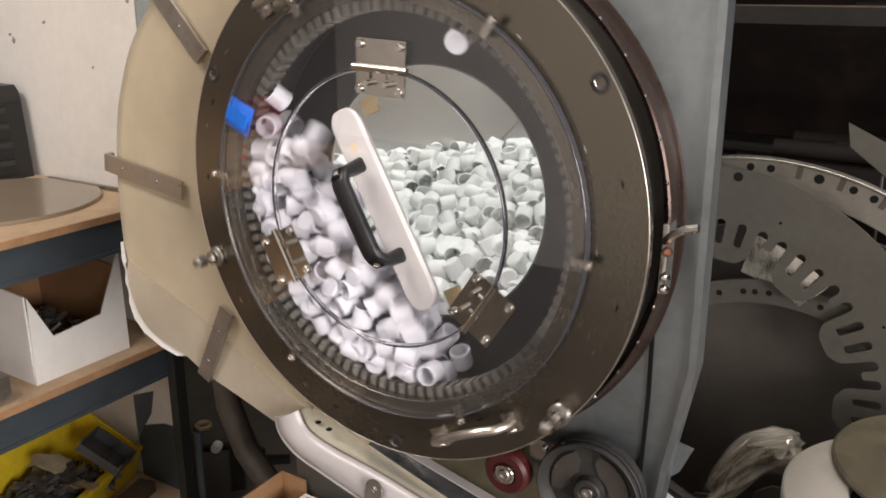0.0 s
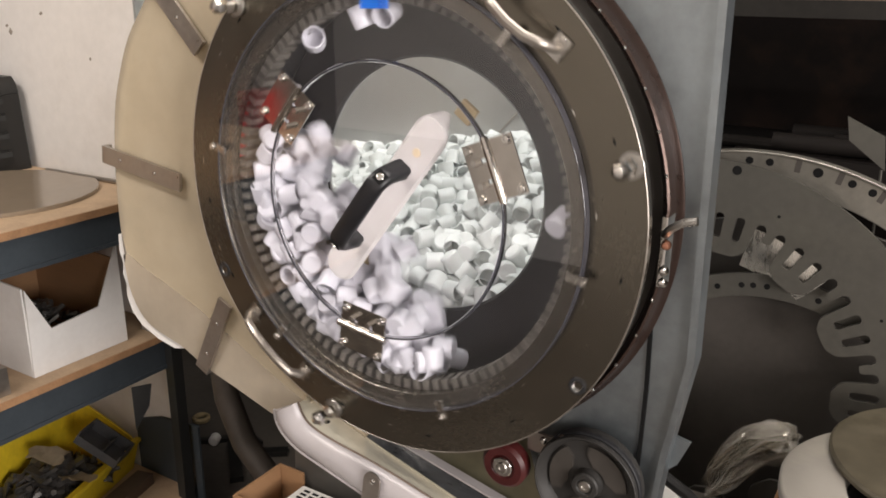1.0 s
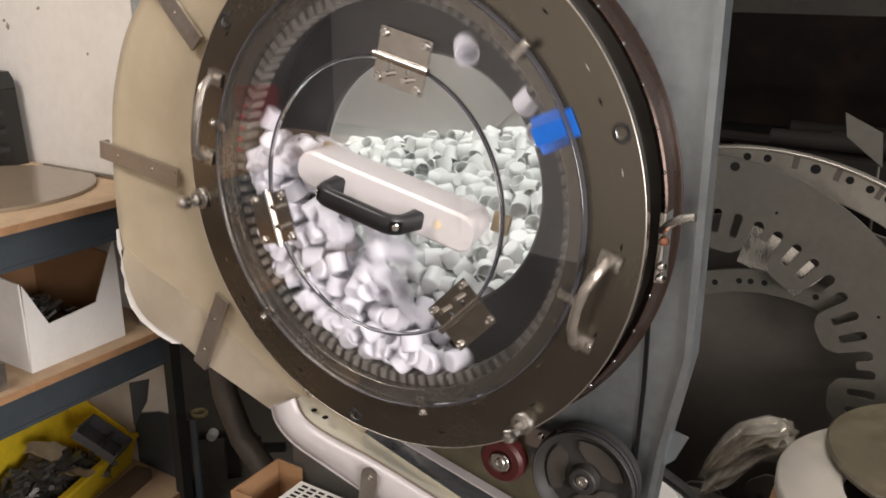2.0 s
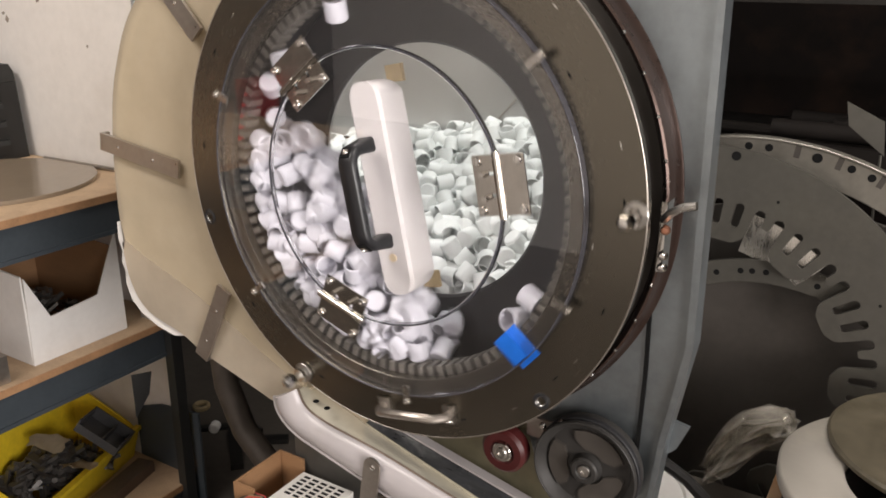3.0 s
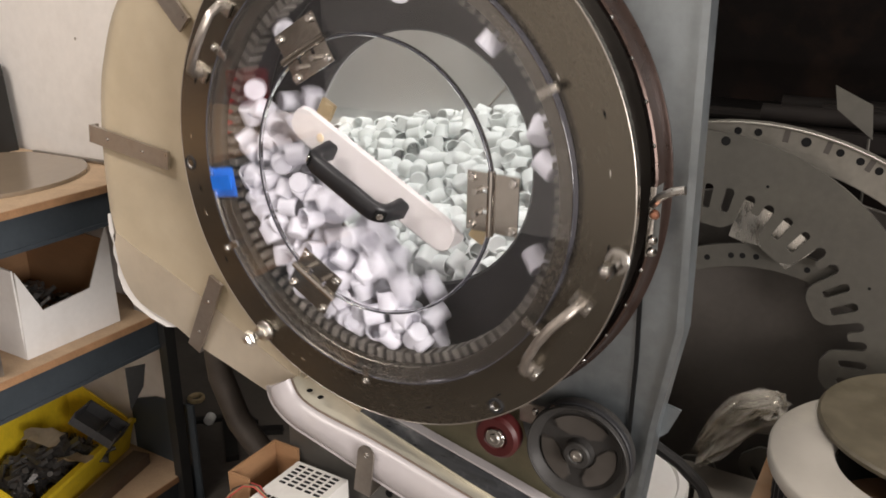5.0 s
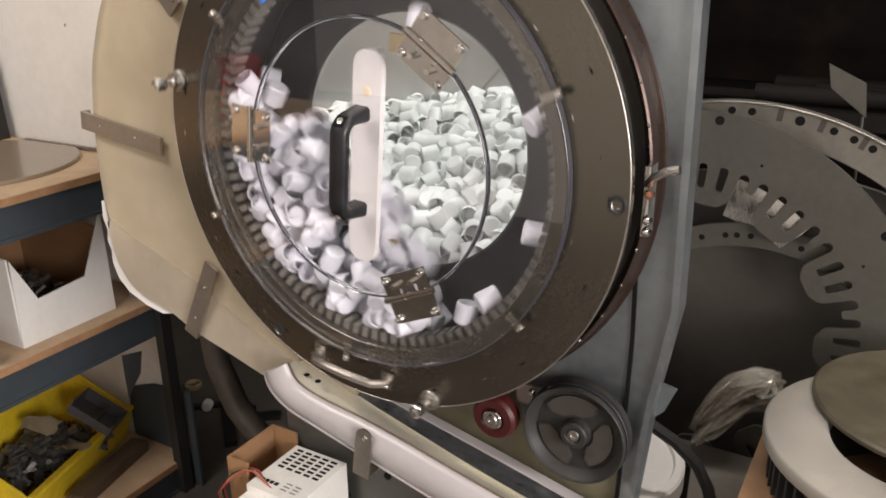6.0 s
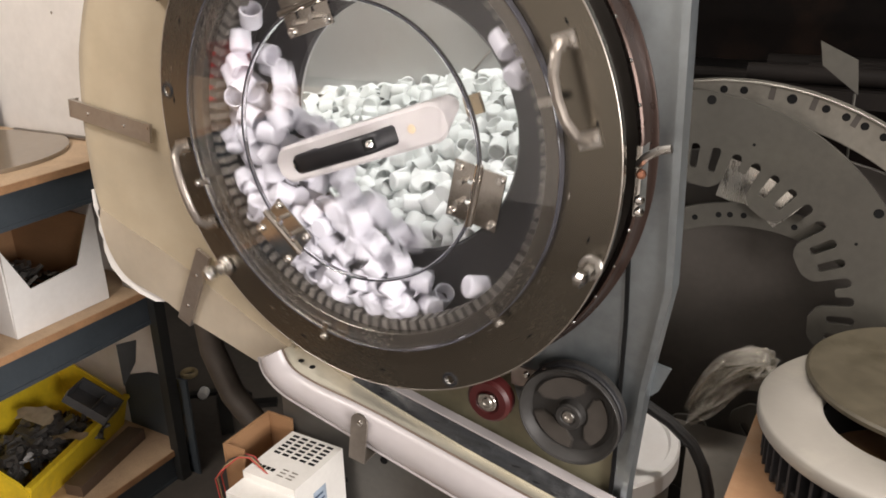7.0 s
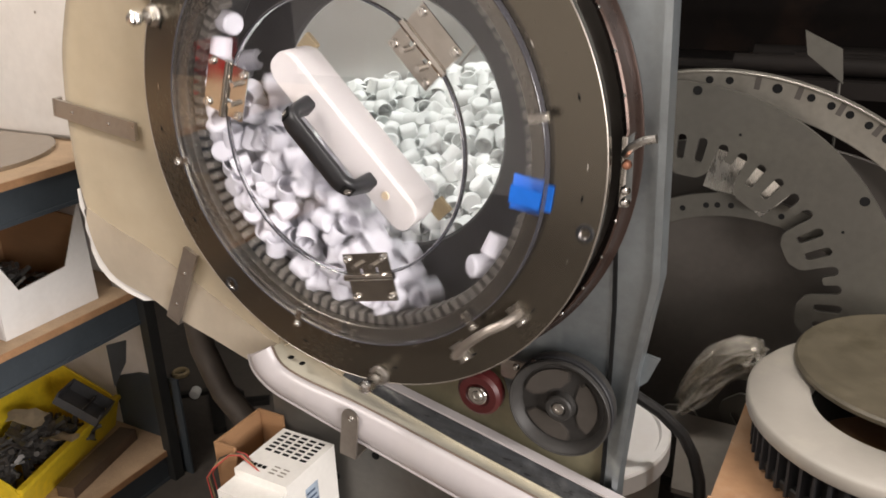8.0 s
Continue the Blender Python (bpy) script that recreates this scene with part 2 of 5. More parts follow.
TAPED = mat("taped_crinkled_cardboard", (0.33, 0.19, 0.105), 0.22, 0.0, 0.3, 9, 0.02, 26, stain=(0.36, 0.24, 0.15), stain_amount=0.8, stain_scale=18, coat=0.5)
LIDWHITE = mat("white_bucket_plastic", (0.88, 0.865, 0.84), 0.4, 0.0, 0.04, 8, 0.0001, 80, stain=(0.75, 0.65, 0.58), stain_amount=0.25, stain_scale=6)
PLATERIM = mat("dusty_steel_rim", (0.23, 0.215, 0.185), 0.36, 0.5, 0.18, 9, 0.0002, 80, stain=(0.12, 0.10, 0.08), stain_amount=0.5, stain_scale=11)
GUIDE = mat("brushed_bright_sheet", (0.50, 0.48, 0.44), 0.28, 0.9, 0.12, 20, 0.0001, 180, stretch=(6, 1, 1))
# Darkness of the recess is put into the rack steel's colour.
RACKSTEEL = mat("shaded_rack_steel", (0.014, 0.012, 0.010), 0.6, 0.0, 0.4, 8, spec=0.2)
HOPPERM = mat("hopper_sheet", (0.50, 0.50, 0.49), 0.36, 0.7, 0.1, 6, 0.0001, 90)
TUBEGLOW = glow_mat("lamp_tube", (1.0, 0.95, 0.87), 6.0)

# ---- mesh helpers ----


def finish(name, bm, material, smooth=None):
    bmesh.ops.recalc_face_normals(bm, faces=bm.faces)
    me = bpy.data.meshes.new(name)
    if smooth is not None:
        for f in bm.faces:
            f.smooth = True
        for e in bm.edges:
            if len(e.link_faces) == 2 and e.calc_face_angle(0) > smooth:
                e.smooth = False
    bm.to_mesh(me)
    bm.free()
    for m in material if isinstance(material, (list, tuple)) else [material]:
        me.materials.append(m)
    return me


def thing(name, label, category, at=(0, 0, 0), group="", kind="", turn=0.0):
    ob = new(name)
    ob.empty_display_size = 0.05
    ob.matrix_world = pose(*at, 0, 0, turn)
    return tagged(ob, label, category, group, kind)


def part(name, bm, material, parent, label="", at=None, smooth=0.6):
    ob = new(name, finish(name, bm, material, smooth))
    ob.parent = parent
    if at is not None:
        ob.matrix_basis = at
    return tagged(ob, label) if label else ob


def solo(name, bm, material, label, category, at=None, group="", kind="", smooth=0.6):
    ob = new(name, finish(name, bm, material, smooth))
    if at is not None:
        ob.matrix_basis = at
    return tagged(ob, label, category, group, kind)


def share(name, mesh, parent, m):
    ob = new(name, mesh)
    ob.parent = parent
    ob.matrix_basis = m
    return ob


def bevel(bm, width, segments=2, angle=0.5):
    es = [e for e in bm.edges if len(e.link_faces) == 2 and e.calc_face_angle(0) > angle]
    if es:
        bmesh.ops.bevel(bm, geom=es, offset=width, segments=segments, affect="EDGES", profile=0.6, clamp_overlap=True)
    return bm


def box(x0, x1, y0, y1, z0, z1, r=0.0, bm=None, seg=2):
    own = bm is None
    bm = bmesh.new() if own else bm
    vs = [bm.verts.new((x, y, z)) for x in (x0, x1) for y in (y0, y1) for z in (z0, z1)]
    for f in ((0, 1, 3, 2), (4, 6, 7, 5), (0, 4, 5, 1), (2, 3, 7, 6), (0, 2, 6, 4), (1, 5, 7, 3)):
        bm.faces.new([vs[i] for i in f])
    if r and own:
        bevel(bm, r, seg)
    return bm


def prism(pts, y0, y1, r=0.0, bm=None):
    """An outline in x and z, drawn out from y0 to y1."""
    own = bm is None
    bm = bmesh.new() if own else bm
    a = [bm.verts.new((x, y0, z)) for x, z in pts]
    b = [bm.verts.new((x, y1, z)) for x, z in pts]
    bm.faces.new(a), bm.faces.new(b[::-1])
    for i in range(len(pts)):
        j = (i + 1) % len(pts)
        bm.faces.new((a[j], a[i], b[i], b[j]))
    if r and own:
        bevel(bm, r, 2)
    return bm


def slab(pts, z0, z1, r=0.0):
    """An outline in x and y, drawn out from z0 to z1."""
    bm = bmesh.new()
    a = [bm.verts.new((x, y, z0)) for x, y in pts]
    b = [bm.verts.new((x, y, z1)) for x, y in pts]
    bm.faces.new(a[::-1]), bm.faces.new(b)
    for i in range(len(pts)):
        j = (i + 1) % len(pts)
        bm.faces.new((a[i], a[j], b[j], b[i]))
    if r:
        bevel(bm, r, 2)
    return bm


def lathe(profile, n=96, closed=False, bm=None, centre=(0, 0, 0), a0=0.0, a1=360.0):
    """A profile of (radius, y) turned about the y axis."""
    bm = bmesh.new() if bm is None else bm
    full = abs(a1 - a0) > 359.9
    cols = []
    for i in range(n if full else n + 1):
        a = radians(a0 + (a1 - a0) * i / n)
        cols.append([bm.verts.new((centre[0] + r * math.cos(a), centre[1] + y, centre[2] + r * math.sin(a))) for r, y in profile])
    m = len(profile)
    for i in range(n):
        p, q = cols[i], cols[(i + 1) % len(cols)]
        for j in range(m if closed else m - 1):
            k = (j + 1) % m
            if profile[j][0] < 1e-6 and profile[k][0] < 1e-6:
                continue
            bm.faces.new((p[j], p[k], q[k], q[j]))
    if closed and not full:
        bm.faces.new(cols[0]), bm.faces.new(cols[-1][::-1])
    bmesh.ops.remove_doubles(bm, verts=[v for v in bm.verts if abs(v.co.x - centre[0]) + abs(v.co.z - centre[2]) < 1e-6], dist=1e-5)
    return bm


def ring(r0, r1, y0, y1, n=96, edge=0.0015, centre=(0, 0, 0), bm=None, a0=0.0, a1=360.0):
    e = edge
    pr = [(r0, y0 + e), (r0 + e, y0), (r1 - e, y0), (r1, y0 + e), (r1, y1 - e), (r1 - e, y1), (r0 + e, y1), (r0, y1 - e)]
    return lathe(pr, n, True, bm, centre, a0, a1)


def disc(r, y0, y1, n=48, edge=0.001, centre=(0, 0, 0), bm=None):
    e = edge
    return lathe([(0, y0), (r - e, y0), (r, y0 + e), (r, y1 - e), (r - e, y1), (0, y1)], n, False, bm, centre)


def tube(path, r, n=10, bm=None, closed=False):
    """A round bar along a list of points."""
    bm = bmesh.new() if bm is None else bm
    pts = [Vector(p) for p in path]
    rows, side = [], None
    for i, p in enumerate(pts):
        d = (pts[min(i + 1, len(pts) - 1)] - pts[max(i - 1, 0)]).normalized()
        if side is None:
            side = d.orthogonal().normalized()
        side = (side - d * side.dot(d)).normalized()
        up = d.cross(side)
        rr = r[i] if isinstance(r, (list, tuple)) else r
        rows.append([bm.verts.new(p + rr * (math.cos(2 * math.pi * k / n) * side + math.sin(2 * math.pi * k / n) * up)) for k in range(n)])
    for a, b in zip(rows, rows[1:]):
        for k in range(n):
            bm.faces.new((a[k], a[(k + 1) % n], b[(k + 1) % n], b[k]))
    bm.faces.new(rows[0]), bm.faces.new(rows[-1][::-1])
    return bm


def arc(cx, cz, r, a0, a1, n):
    return [(cx + r * math.cos(radians(a0 + (a1 - a0) * i / n)), cz + r * math.sin(radians(a0 + (a1 - a0) * i / n))) for i in range(n + 1)]


def polar(r, deg, y=0.0):
    return (r * math.cos(radians(deg)), y, r * math.sin(radians(deg)))


def spun(deg):
    """The turn about the y axis that brings (1, 0, 0) to the angle deg of the x-z plane."""
    return Matrix.Rotation(-radians(deg), 4, "Y")


def bolt(name, parent, m, r=0.006, h=0.005, material=None, socket=True):
    """A round bolt head that faces -y, with a socket in it."""
    pr = [(0, -h * 0.55), (r * 0.45, -h * 0.55), (r * 0.5, -h), (r * 0.85, -h), (r, -h * 0.7), (r, 0.0), (0, 0.0)]
    if not socket:
        pr = [(0, -h), (r * 0.6, -h * 0.93), (r * 0.9, -h * 0.55), (r, 0.0), (0, 0.0)]
    return part(name, lathe(pr, 12), material or STEEL, parent, at=m)

UP = Matrix.Translation((0, 0, ZC))

# ---- room ----


def build_room():
    solo("floor", box(-2.6, 3.0, -3.0, 2.4, -0.05, 0.0), FLOORMAT, "dark dirty concrete workshop floor", "floor", kind="structure")
    solo("ceiling", box(-2.6, 3.0, -3.0, 2.4, 2.85, 2.95), CEILMAT, "plain pale board ceiling of the workshop", "ceiling", kind="structure")
    wall = solo("wall_back", box(-2.48, -1.035, 0.525, 0.545, 0.0, 2.85), WALLPAINT, "scuffed white painted workshop wall", "wall", kind="structure")
    rng = random.Random(31)
    for k in range(26):
        n, r = rng.randint(5, 8), rng.choice((0.003, 0.004, 0.006, 0.009))
        x, z = rng.uniform(-1.75, -1.06), rng.uniform(0.92, 1.75)
        pts = [(x + r * rng.uniform(0.4, 1.2) * math.cos(6.283 * i / n), z + r * rng.uniform(0.4, 1.2) * math.sin(6.283 * i / n)) for i in range(n)]
        part("paint_chip", prism(pts, 0.5238, 0.5248), CHIP, wall)
    solo("wall_recess", box(-2.48, 3.0, 2.3, 2.4, 0.0, 2.85), DARKWALL, "wall far behind the stored plates, near-black brown for the recess shade", "wall", kind="structure")
    solo("wall_left", box(-2.58, -2.48, -3.0, 2.4, 0.0, 2.85), DIMWALL, "workshop side wall, coloured dark brown for its dim reflection", "wall", kind="structure")
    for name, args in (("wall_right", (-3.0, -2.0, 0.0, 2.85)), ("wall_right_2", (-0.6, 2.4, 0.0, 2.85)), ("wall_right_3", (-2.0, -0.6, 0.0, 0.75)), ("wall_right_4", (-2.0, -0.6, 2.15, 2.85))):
        solo(name, box(3.0, 3.1, *args), DIMWALL, "unseen side wall, coloured dark, round the added window", "wall", kind="structure")
    # Unseen window, added as a frame for the side fill light.
    win = thing("added_window", "unseen window added round the side fill light", "window", (3.0, -1.3, 0.75), kind="structure")
    for args in ((0.0, 0.06, -0.7, -0.65, 0.0, 1.4), (0.0, 0.06, 0.65, 0.7, 0.0, 1.4), (0.0, 0.06, -0.65, 0.65, 0.0, 0.05), (0.0, 0.06, -0.65, 0.65, 1.35, 1.4)):
        part("added_window_frame", box(*args, 0.003), DEVICE, win)
    solo("wall_front", box(-2.6, 3.0, -3.1, -3.0, 0.0, 2.85), WALLPAINT, "pale workshop wall behind the viewer", "wall", kind="structure")
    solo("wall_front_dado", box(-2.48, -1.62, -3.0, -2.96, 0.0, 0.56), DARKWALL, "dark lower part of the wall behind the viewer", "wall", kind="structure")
    # Red box out of view, added so that the clear pane reflects red.
    cab = thing("reflected_red_box", "unseen red enamelled box on the wall, added for its reflection", "cabinet", (-2.48, -2.33, 0.62))
    part("body", box(0.0, 0.10, -0.09, 0.09, 0.0, 0.22, 0.006), REDBOX, cab)
    part("door", box(0.1005, 0.115, -0.085, 0.085, 0.005, 0.215, 0.004), REDBOX, cab)
    for x, y in ((-0.85, -1.1), (0.85, 0.2)):
        lamp = thing("ceiling_lamp", "long white fluorescent ceiling lamp with two tubes", "lamp", (x, y, 2.85), "ceiling lamps")
        part("housing", box(-0.65, 0.65, -0.1, 0.1, -0.06, 0.0, 0.006), DEVICE, lamp)
        for s in (-0.085, 0.085):
            part("tube", tube([(-0.6, s, -0.078), (0.6, s, -0.078)], 0.013, 12), TUBEGLOW, lamp, "glowing fluorescent tube")


# ---- the sorting machine, what stands still ----


def offset(pts, cx, cz, d):
    out = []
    for x, z in pts:
        v = Vector((x - cx, z - cz))
        v.length = max(0.001, v.length - d)
        out.append((cx + v.x, cz + v.y))
    return out


def smooth_line(pts, n):
    """Catmull-Rom points through an open outline."""
    out = []
    for i in range(len(pts) - 1):
        a, b, c, d = (Vector(pts[max(0, min(len(pts) - 1, i + k))]) for k in (-1, 0, 1, 2))
        for j in range(n):
            t = j / n
            out.append(tuple(0.5 * (2 * b + (c - a) * t + (2 * a - 5 * b + 4 * c - d) * t * t + (3 * b - a - 3 * c + d) * t ** 3)))
    return out + [tuple(pts[-1])]


def build_machine():
    ma = thing("sorting_machine", "galvanised cap sorting machine with a cream guard and a chute", "machine")

    # drum behind the wheel
    part("drum_wall", ring(0.236, 0.262, 0.013, 0.100, 128), DRUM, ma, at=UP)
    part("drum_back", ring(0.1525, 0.2355, 0.092, 0.100, 128, 0.003), DRUM, ma, "dark grey back plate with a round opening", at=UP)
    # Solid dark ring in the gap, in place of the shadow there.
    part("collar_gap_shade", ring(0.270, 0.2955, 0.064, 0.083, 128), PLATEDARK, ma, "dark ring standing in for the shadow behind the flange", at=UP)
    lip = lathe([(0.2960, 0.0835), (0.2960, 0.060), (0.2985, 0.055), (0.3020, 0.052), (0.3040, 0.054), (0.3055, 0.066), (0.3070, 0.077), (0.3105, 0.081), (0.3105, 0.0835)], 128, True)
    collar = part("collar_ring", lip, RINGRED, ma, "brown glossy collar ring with small rivets", at=UP)
    rivet = finish("rivet", lathe([(0, -0.0022), (0.0016, -0.0018), (0.0024, 0.0), (0, 0.0)], 8), CHROME, 0.6)
    for i in range(44):
        share("rivet", rivet, collar, Matrix.Translation(polar(0.3020, 360 * i / 44 + 3, 0.052)))

    # galvanised back plate to the side, with a folded edge
    pts = arc(0, 0, 0.305, 88, -62, 40) + [(0.17, -0.36), (0.285, -0.36), (0.285, -0.62), (0.292, -0.62), (0.300, -0.405), (0.313, -0.262), (0.331, -0.141), (0.316, 0.62), (0.02, 0.62)]
    part("back_plate", prism(pts, 0.084, 0.088), GALV, ma, "dull galvanised back plate with scratches", at=UP)
    fold = [(0.314, 0.62), (0.322, 0.62), (0.337, -0.141), (0.318, -0.262), (0.305, -0.405), (0.296, -0.62), (0.290, -0.62), (0.298, -0.405), (0.311, -0.262), (0.329, -0.141)]
    part("folded_edge", prism(fold, 0.077, 0.105, 0.001), GALV, ma, at=UP)
    part("seam_gap", prism([(0.2835, -0.36), (0.2860, -0.185), (0.2835, -0.075), (0.2880, -0.070), (0.2905, -0.185), (0.2880, -0.36), (0.2790, -0.62), (0.2745, -0.62)], 0.0815, 0.0838), DARKHOLE, ma, "dark open seam", at=UP)
    part("side_panel", box(0.2705, 0.29, 0.106, 0.15, -1.12, -0.30, 0.002), GALV, ma, at=UP)
    part("drive_panel", prism([(-0.20, -0.27), (0.05, -0.30), (0.17, -0.28), (0.275, -0.16), (0.281, -0.36), (0.276, -0.50), (-0.10, -0.42)], 0.090, 0.094), OLIVE, ma, "oily olive-grey panel behind the drive wheel", at=UP)
    part("lower_panel", box(-0.245, 0.27, 0.100, 0.15, -1.12, -0.33, 0.003), PANELGREY, ma, "plain grey sheet steel lower body", at=UP)
    for x, z in ((-0.06, -0.50), (-0.135, -0.56)):
        part("panel_hole", disc(0.006, 0.0, 0.003, 16), DARKHOLE, ma, at=UP @ Matrix.Translation((x, 0.0975, z)))

    # cream guard with a clear cover
    outer = smooth_line([(-0.10, 0.47), (-0.24, 0.41), (-0.34, 0.315), (-0.413, 0.217), (-0.463, 0.157), (-0.492, 0.10), (-0.508, 0.055), (-0.520, -0.01), (-0.525, -0.069), (-0.526, -0.13), (-0.523, -0.177), (-0.516, -0.225), (-0.497, -0.262), (-0.462, -0.281)], 4)
    lower = [(-0.41, -0.292), (-0.364, -0.313), (-0.231, -0.353), (-0.165, -0.322)]
    inner = arc(0, 0, 0.285, 235, 100, 24)
    crease = [(-0.5195, -0.164), (-0.475, -0.185), (-0.420, -0.204), (-0.365, -0.226), (-0.300, -0.257), (-0.235, -0.290), (-0.172, -0.319)]
    cover = part("guard_cover", prism(outer[:37] + crease + inner, 0.046, 0.0505), COVER, ma, "hazy yellowed clear guard cover", at=UP)
    cover.visible_shadow = False
    part("guard_tray", prism(offset(outer, -0.1, 0, 0.0045) + lower + inner, 0.083, 0.13, 0.002), CREAM, ma, "yellowed cream plastic guard body", at=UP)
    rim = [(x, 0.0485, z) for x, z in outer + lower]
    part("guard_edge", tube(rim, 0.0022, 6), STRAP, ma, at=UP)
    wall = part("guard_wall", prism(offset(outer, -0.1, 0, 0.0005) + offset(outer, -0.1, 0, 0.004)[::-1], 0.0508, 0.0828), SIDECOVER, ma, "hazy clear side of the guard", at=UP)
    wall.visible_shadow = False
    part("guard_lower_wall", prism(lower + [(x + 0.003, z + 0.005) for x, z in lower[::-1]], 0.0512, 0.0828), CREAM, ma, "cream lower wall of the guard", at=UP)
    edge = [(-0.5225, -0.182), (-0.5125, -0.232), (-0.480, -0.272), (-0.41, -0.292), (-0.364, -0.313), (-0.300, -0.332), (-0.231, -0.353)]
    bm = bmesh.new()
    rows = []
    for k in range(7):
        u = k / 6
        rows.append([bm.verts.new((a[0] + (b[0] - a[0]) * u, 0.0462 - 0.0034 * u, a[1] + (b[1] - a[1]) * u)) for a, b in zip(smooth_line(crease, 4), smooth_line(edge, 4))])
    for a, b in zip(rows, rows[1:]):
        for i in range(len(a) - 1):
            bm.faces.new((a[i], a[i + 1], b[i + 1], b[i]))
    bmesh.ops.solidify(bm, geom=bm.faces[:], thickness=0.002)
    part("guard_ramp", bm, GREYCREAM, ma, "cream curved lower ramp of the guard", at=UP, smooth=0.9)
    foot = [(-0.527, -0.135), (-0.541, -0.140), (-0.543, -0.168), (-0.537, -0.186), (-0.541, -0.205), (-0.535, -0.220), (-0.537, -0.240), (-0.528, -0.265), (-0.508, -0.284), (-0.472, -0.299), (-0.437, -0.306), (-0.415, -0.301), (-0.440, -0.2885), (-0.470, -0.2800), (-0.500, -0.2610), (-0.5165, -0.225), (-0.5235, -0.178)]
    for x, z, tilt in ((-0.5275, -0.180, 12), (-0.5200, -0.208, 24)):
        oval = [(0.0045 * math.cos(radians(a)), 0.0105 * math.sin(radians(a))) for a in range(0, 360, 24)]
        part("foot_hole", prism(oval, 0.0496, 0.0513), PANELGREY, ma, "dull oval hole in the foot", at=UP @ pose(x, 0, z, 0, -tilt, 0))
    part("guard_foot", prism(foot, 0.0515, 0.0640, 0.002), LIDWHITE, ma, "white plastic scalloped foot of the guard", at=UP)

    def strap(x0, z0, x1, z1, w):
        d = Vector((x1 - x0, z1 - z0))
        length = d.length
        bm = box(0, length, 0.036, 0.041, -w / 2, w / 2, 0.0012)
        ob = part("strap", bm, STRAP, ma, "flat steel strap holding the guard", at=UP @ Matrix.Translation((x0, 0, z0)) @ spun(math.degrees(math.atan2(d.y, d.x))))
        part("tab", box(-0.005, -0.0005, 0.036, 0.050, -w / 2, w / 2, 0.001), STRAP, ob)
        for k in (0.22, 0.68):
            bolt("screw", ob, Matrix.Translation((length * k, 0.036, 0)), 0.0028, 0.0014, CHROME, False)

    strap(-0.531, -0.012, -0.374, -0.034, 0.026)
    strap(-0.361, -0.312, -0.304, -0.197, 0.025)
    strap(-0.425, 0.268, -0.315, 0.150, 0.026)

    # outlet chute
    low = [(-0.203, -0.328), (-0.200, -0.346), (-0.188, -0.362), (-0.164, -0.377), (-0.112, -0.392), (0.125, -0.455), (0.42, -0.535)]
    up = [(-0.164, -0.306), (-0.155, -0.325), (-0.138, -0.337), (-0.10, -0.347), (-0.02, -0.3605), (0.13, -0.397), (0.42, -0.466)]
    far = [(-0.179, -0.319), (-0.15, -0.328), (-0.122, -0.337), (-0.08, -0.353), (-0.049, -0.363), (0.089, -0.406), (0.42, -0.490)]
    top = [(-0.160, -0.298), (-0.12, -0.313), (-0.09, -0.322), (-0.06, -0.331), (-0.037, -0.338), (0.138, -0.378), (0.42, -0.447)]
    lo, hi = smooth_line(low, 4), smooth_line(up, 4)
    bm = bmesh.new()
    rows = []
    for k in range(9):
        u = k / 8
        y = 0.0215 - 0.013 * math.sin(math.pi * u) ** 0.75
        rows.append([bm.verts.new((a[0] + (b[0] - a[0]) * u, y, a[1] + (b[1] - a[1]) * u)) for a, b in zip(lo, hi)])
    rows.append([bm.verts.new((b[0], 0.0225, b[1])) for b in hi])
    rows.append([bm.verts.new((a[0], 0.0225, a[1])) for a in lo])
    for a, b in zip(rows, rows[1:] + rows[:1]):
        for i in range(len(a) - 1):
            bm.faces.new((a[i], a[i + 1], b[i + 1], b[i]))
    bm.faces.new([r[0] for r in rows]), bm.faces.new([r[-1] for r in rows][::-1])
    part("chute_front", bm, WHITESTRIP, ma, "rounded dirty white front wall of the chute", at=UP, smooth=0.9)
    part("chute_hem", tube([(x, 0.0195, z + 0.001) for x, z in smooth_line(low, 4)], 0.0026, 8), WHITESTRIP, ma, "rolled lower hem of the chute", at=UP)
    part("chute_line", tube([(x, 0.0245, z - 0.0005) for x, z in smooth_line(up, 3)], 0.0016, 6), RUSTBAR, ma, "dark grimy joint line", at=UP)
    bm = bmesh.new()
    rows = [[bm.verts.new((x, y, z + dz)) for (x, z), y in zip(line, [yy] * 7)] for line, yy, dz in ((up, 0.0225, -0.004), (far, 0.062, 0.0), (far, 0.062, -0.003), (up, 0.0225, -0.007))]
    for a, b in zip(rows, rows[1:] + rows[:1]):
        for i in range(6):
            bm.faces.new((a[i], a[i + 1], b[i + 1], b[i]))
    part("chute_floor", bm, CHUTEFLOOR, ma, "polished cream trough of the chute", at=UP)
    mid = [(a[0] * 0.10 + b[0] * 0.90, a[1] * 0.10 + b[1] * 0.90) for a, b in zip(far, top)]
    low_mid = [(a[0] * 0.85 + b[0] * 0.15, a[1] * 0.85 + b[1] * 0.15) for a, b in zip(far, top)]
    part("chute_wall", prism(far[3:] + low_mid[3:][::-1], 0.0622, 0.070, 0.0008), CHUTEFLOOR, ma, "cream back wall of the chute", at=UP)
    part("chute_rubber", prism([(x, z + 0.0005) for x, z in low_mid[3:]] + mid[3:][::-1], 0.0600, 0.072, 0.0008), STRIP, ma, "dark blued steel strip along the chute", at=UP)
    part("chute_rail", prism([(x, z + 0.001) for x, z in mid[3:]] + top[3:][::-1], 0.060, 0.074, 0.0008), WHITESTRIP, ma, "thin pale rail", at=UP)
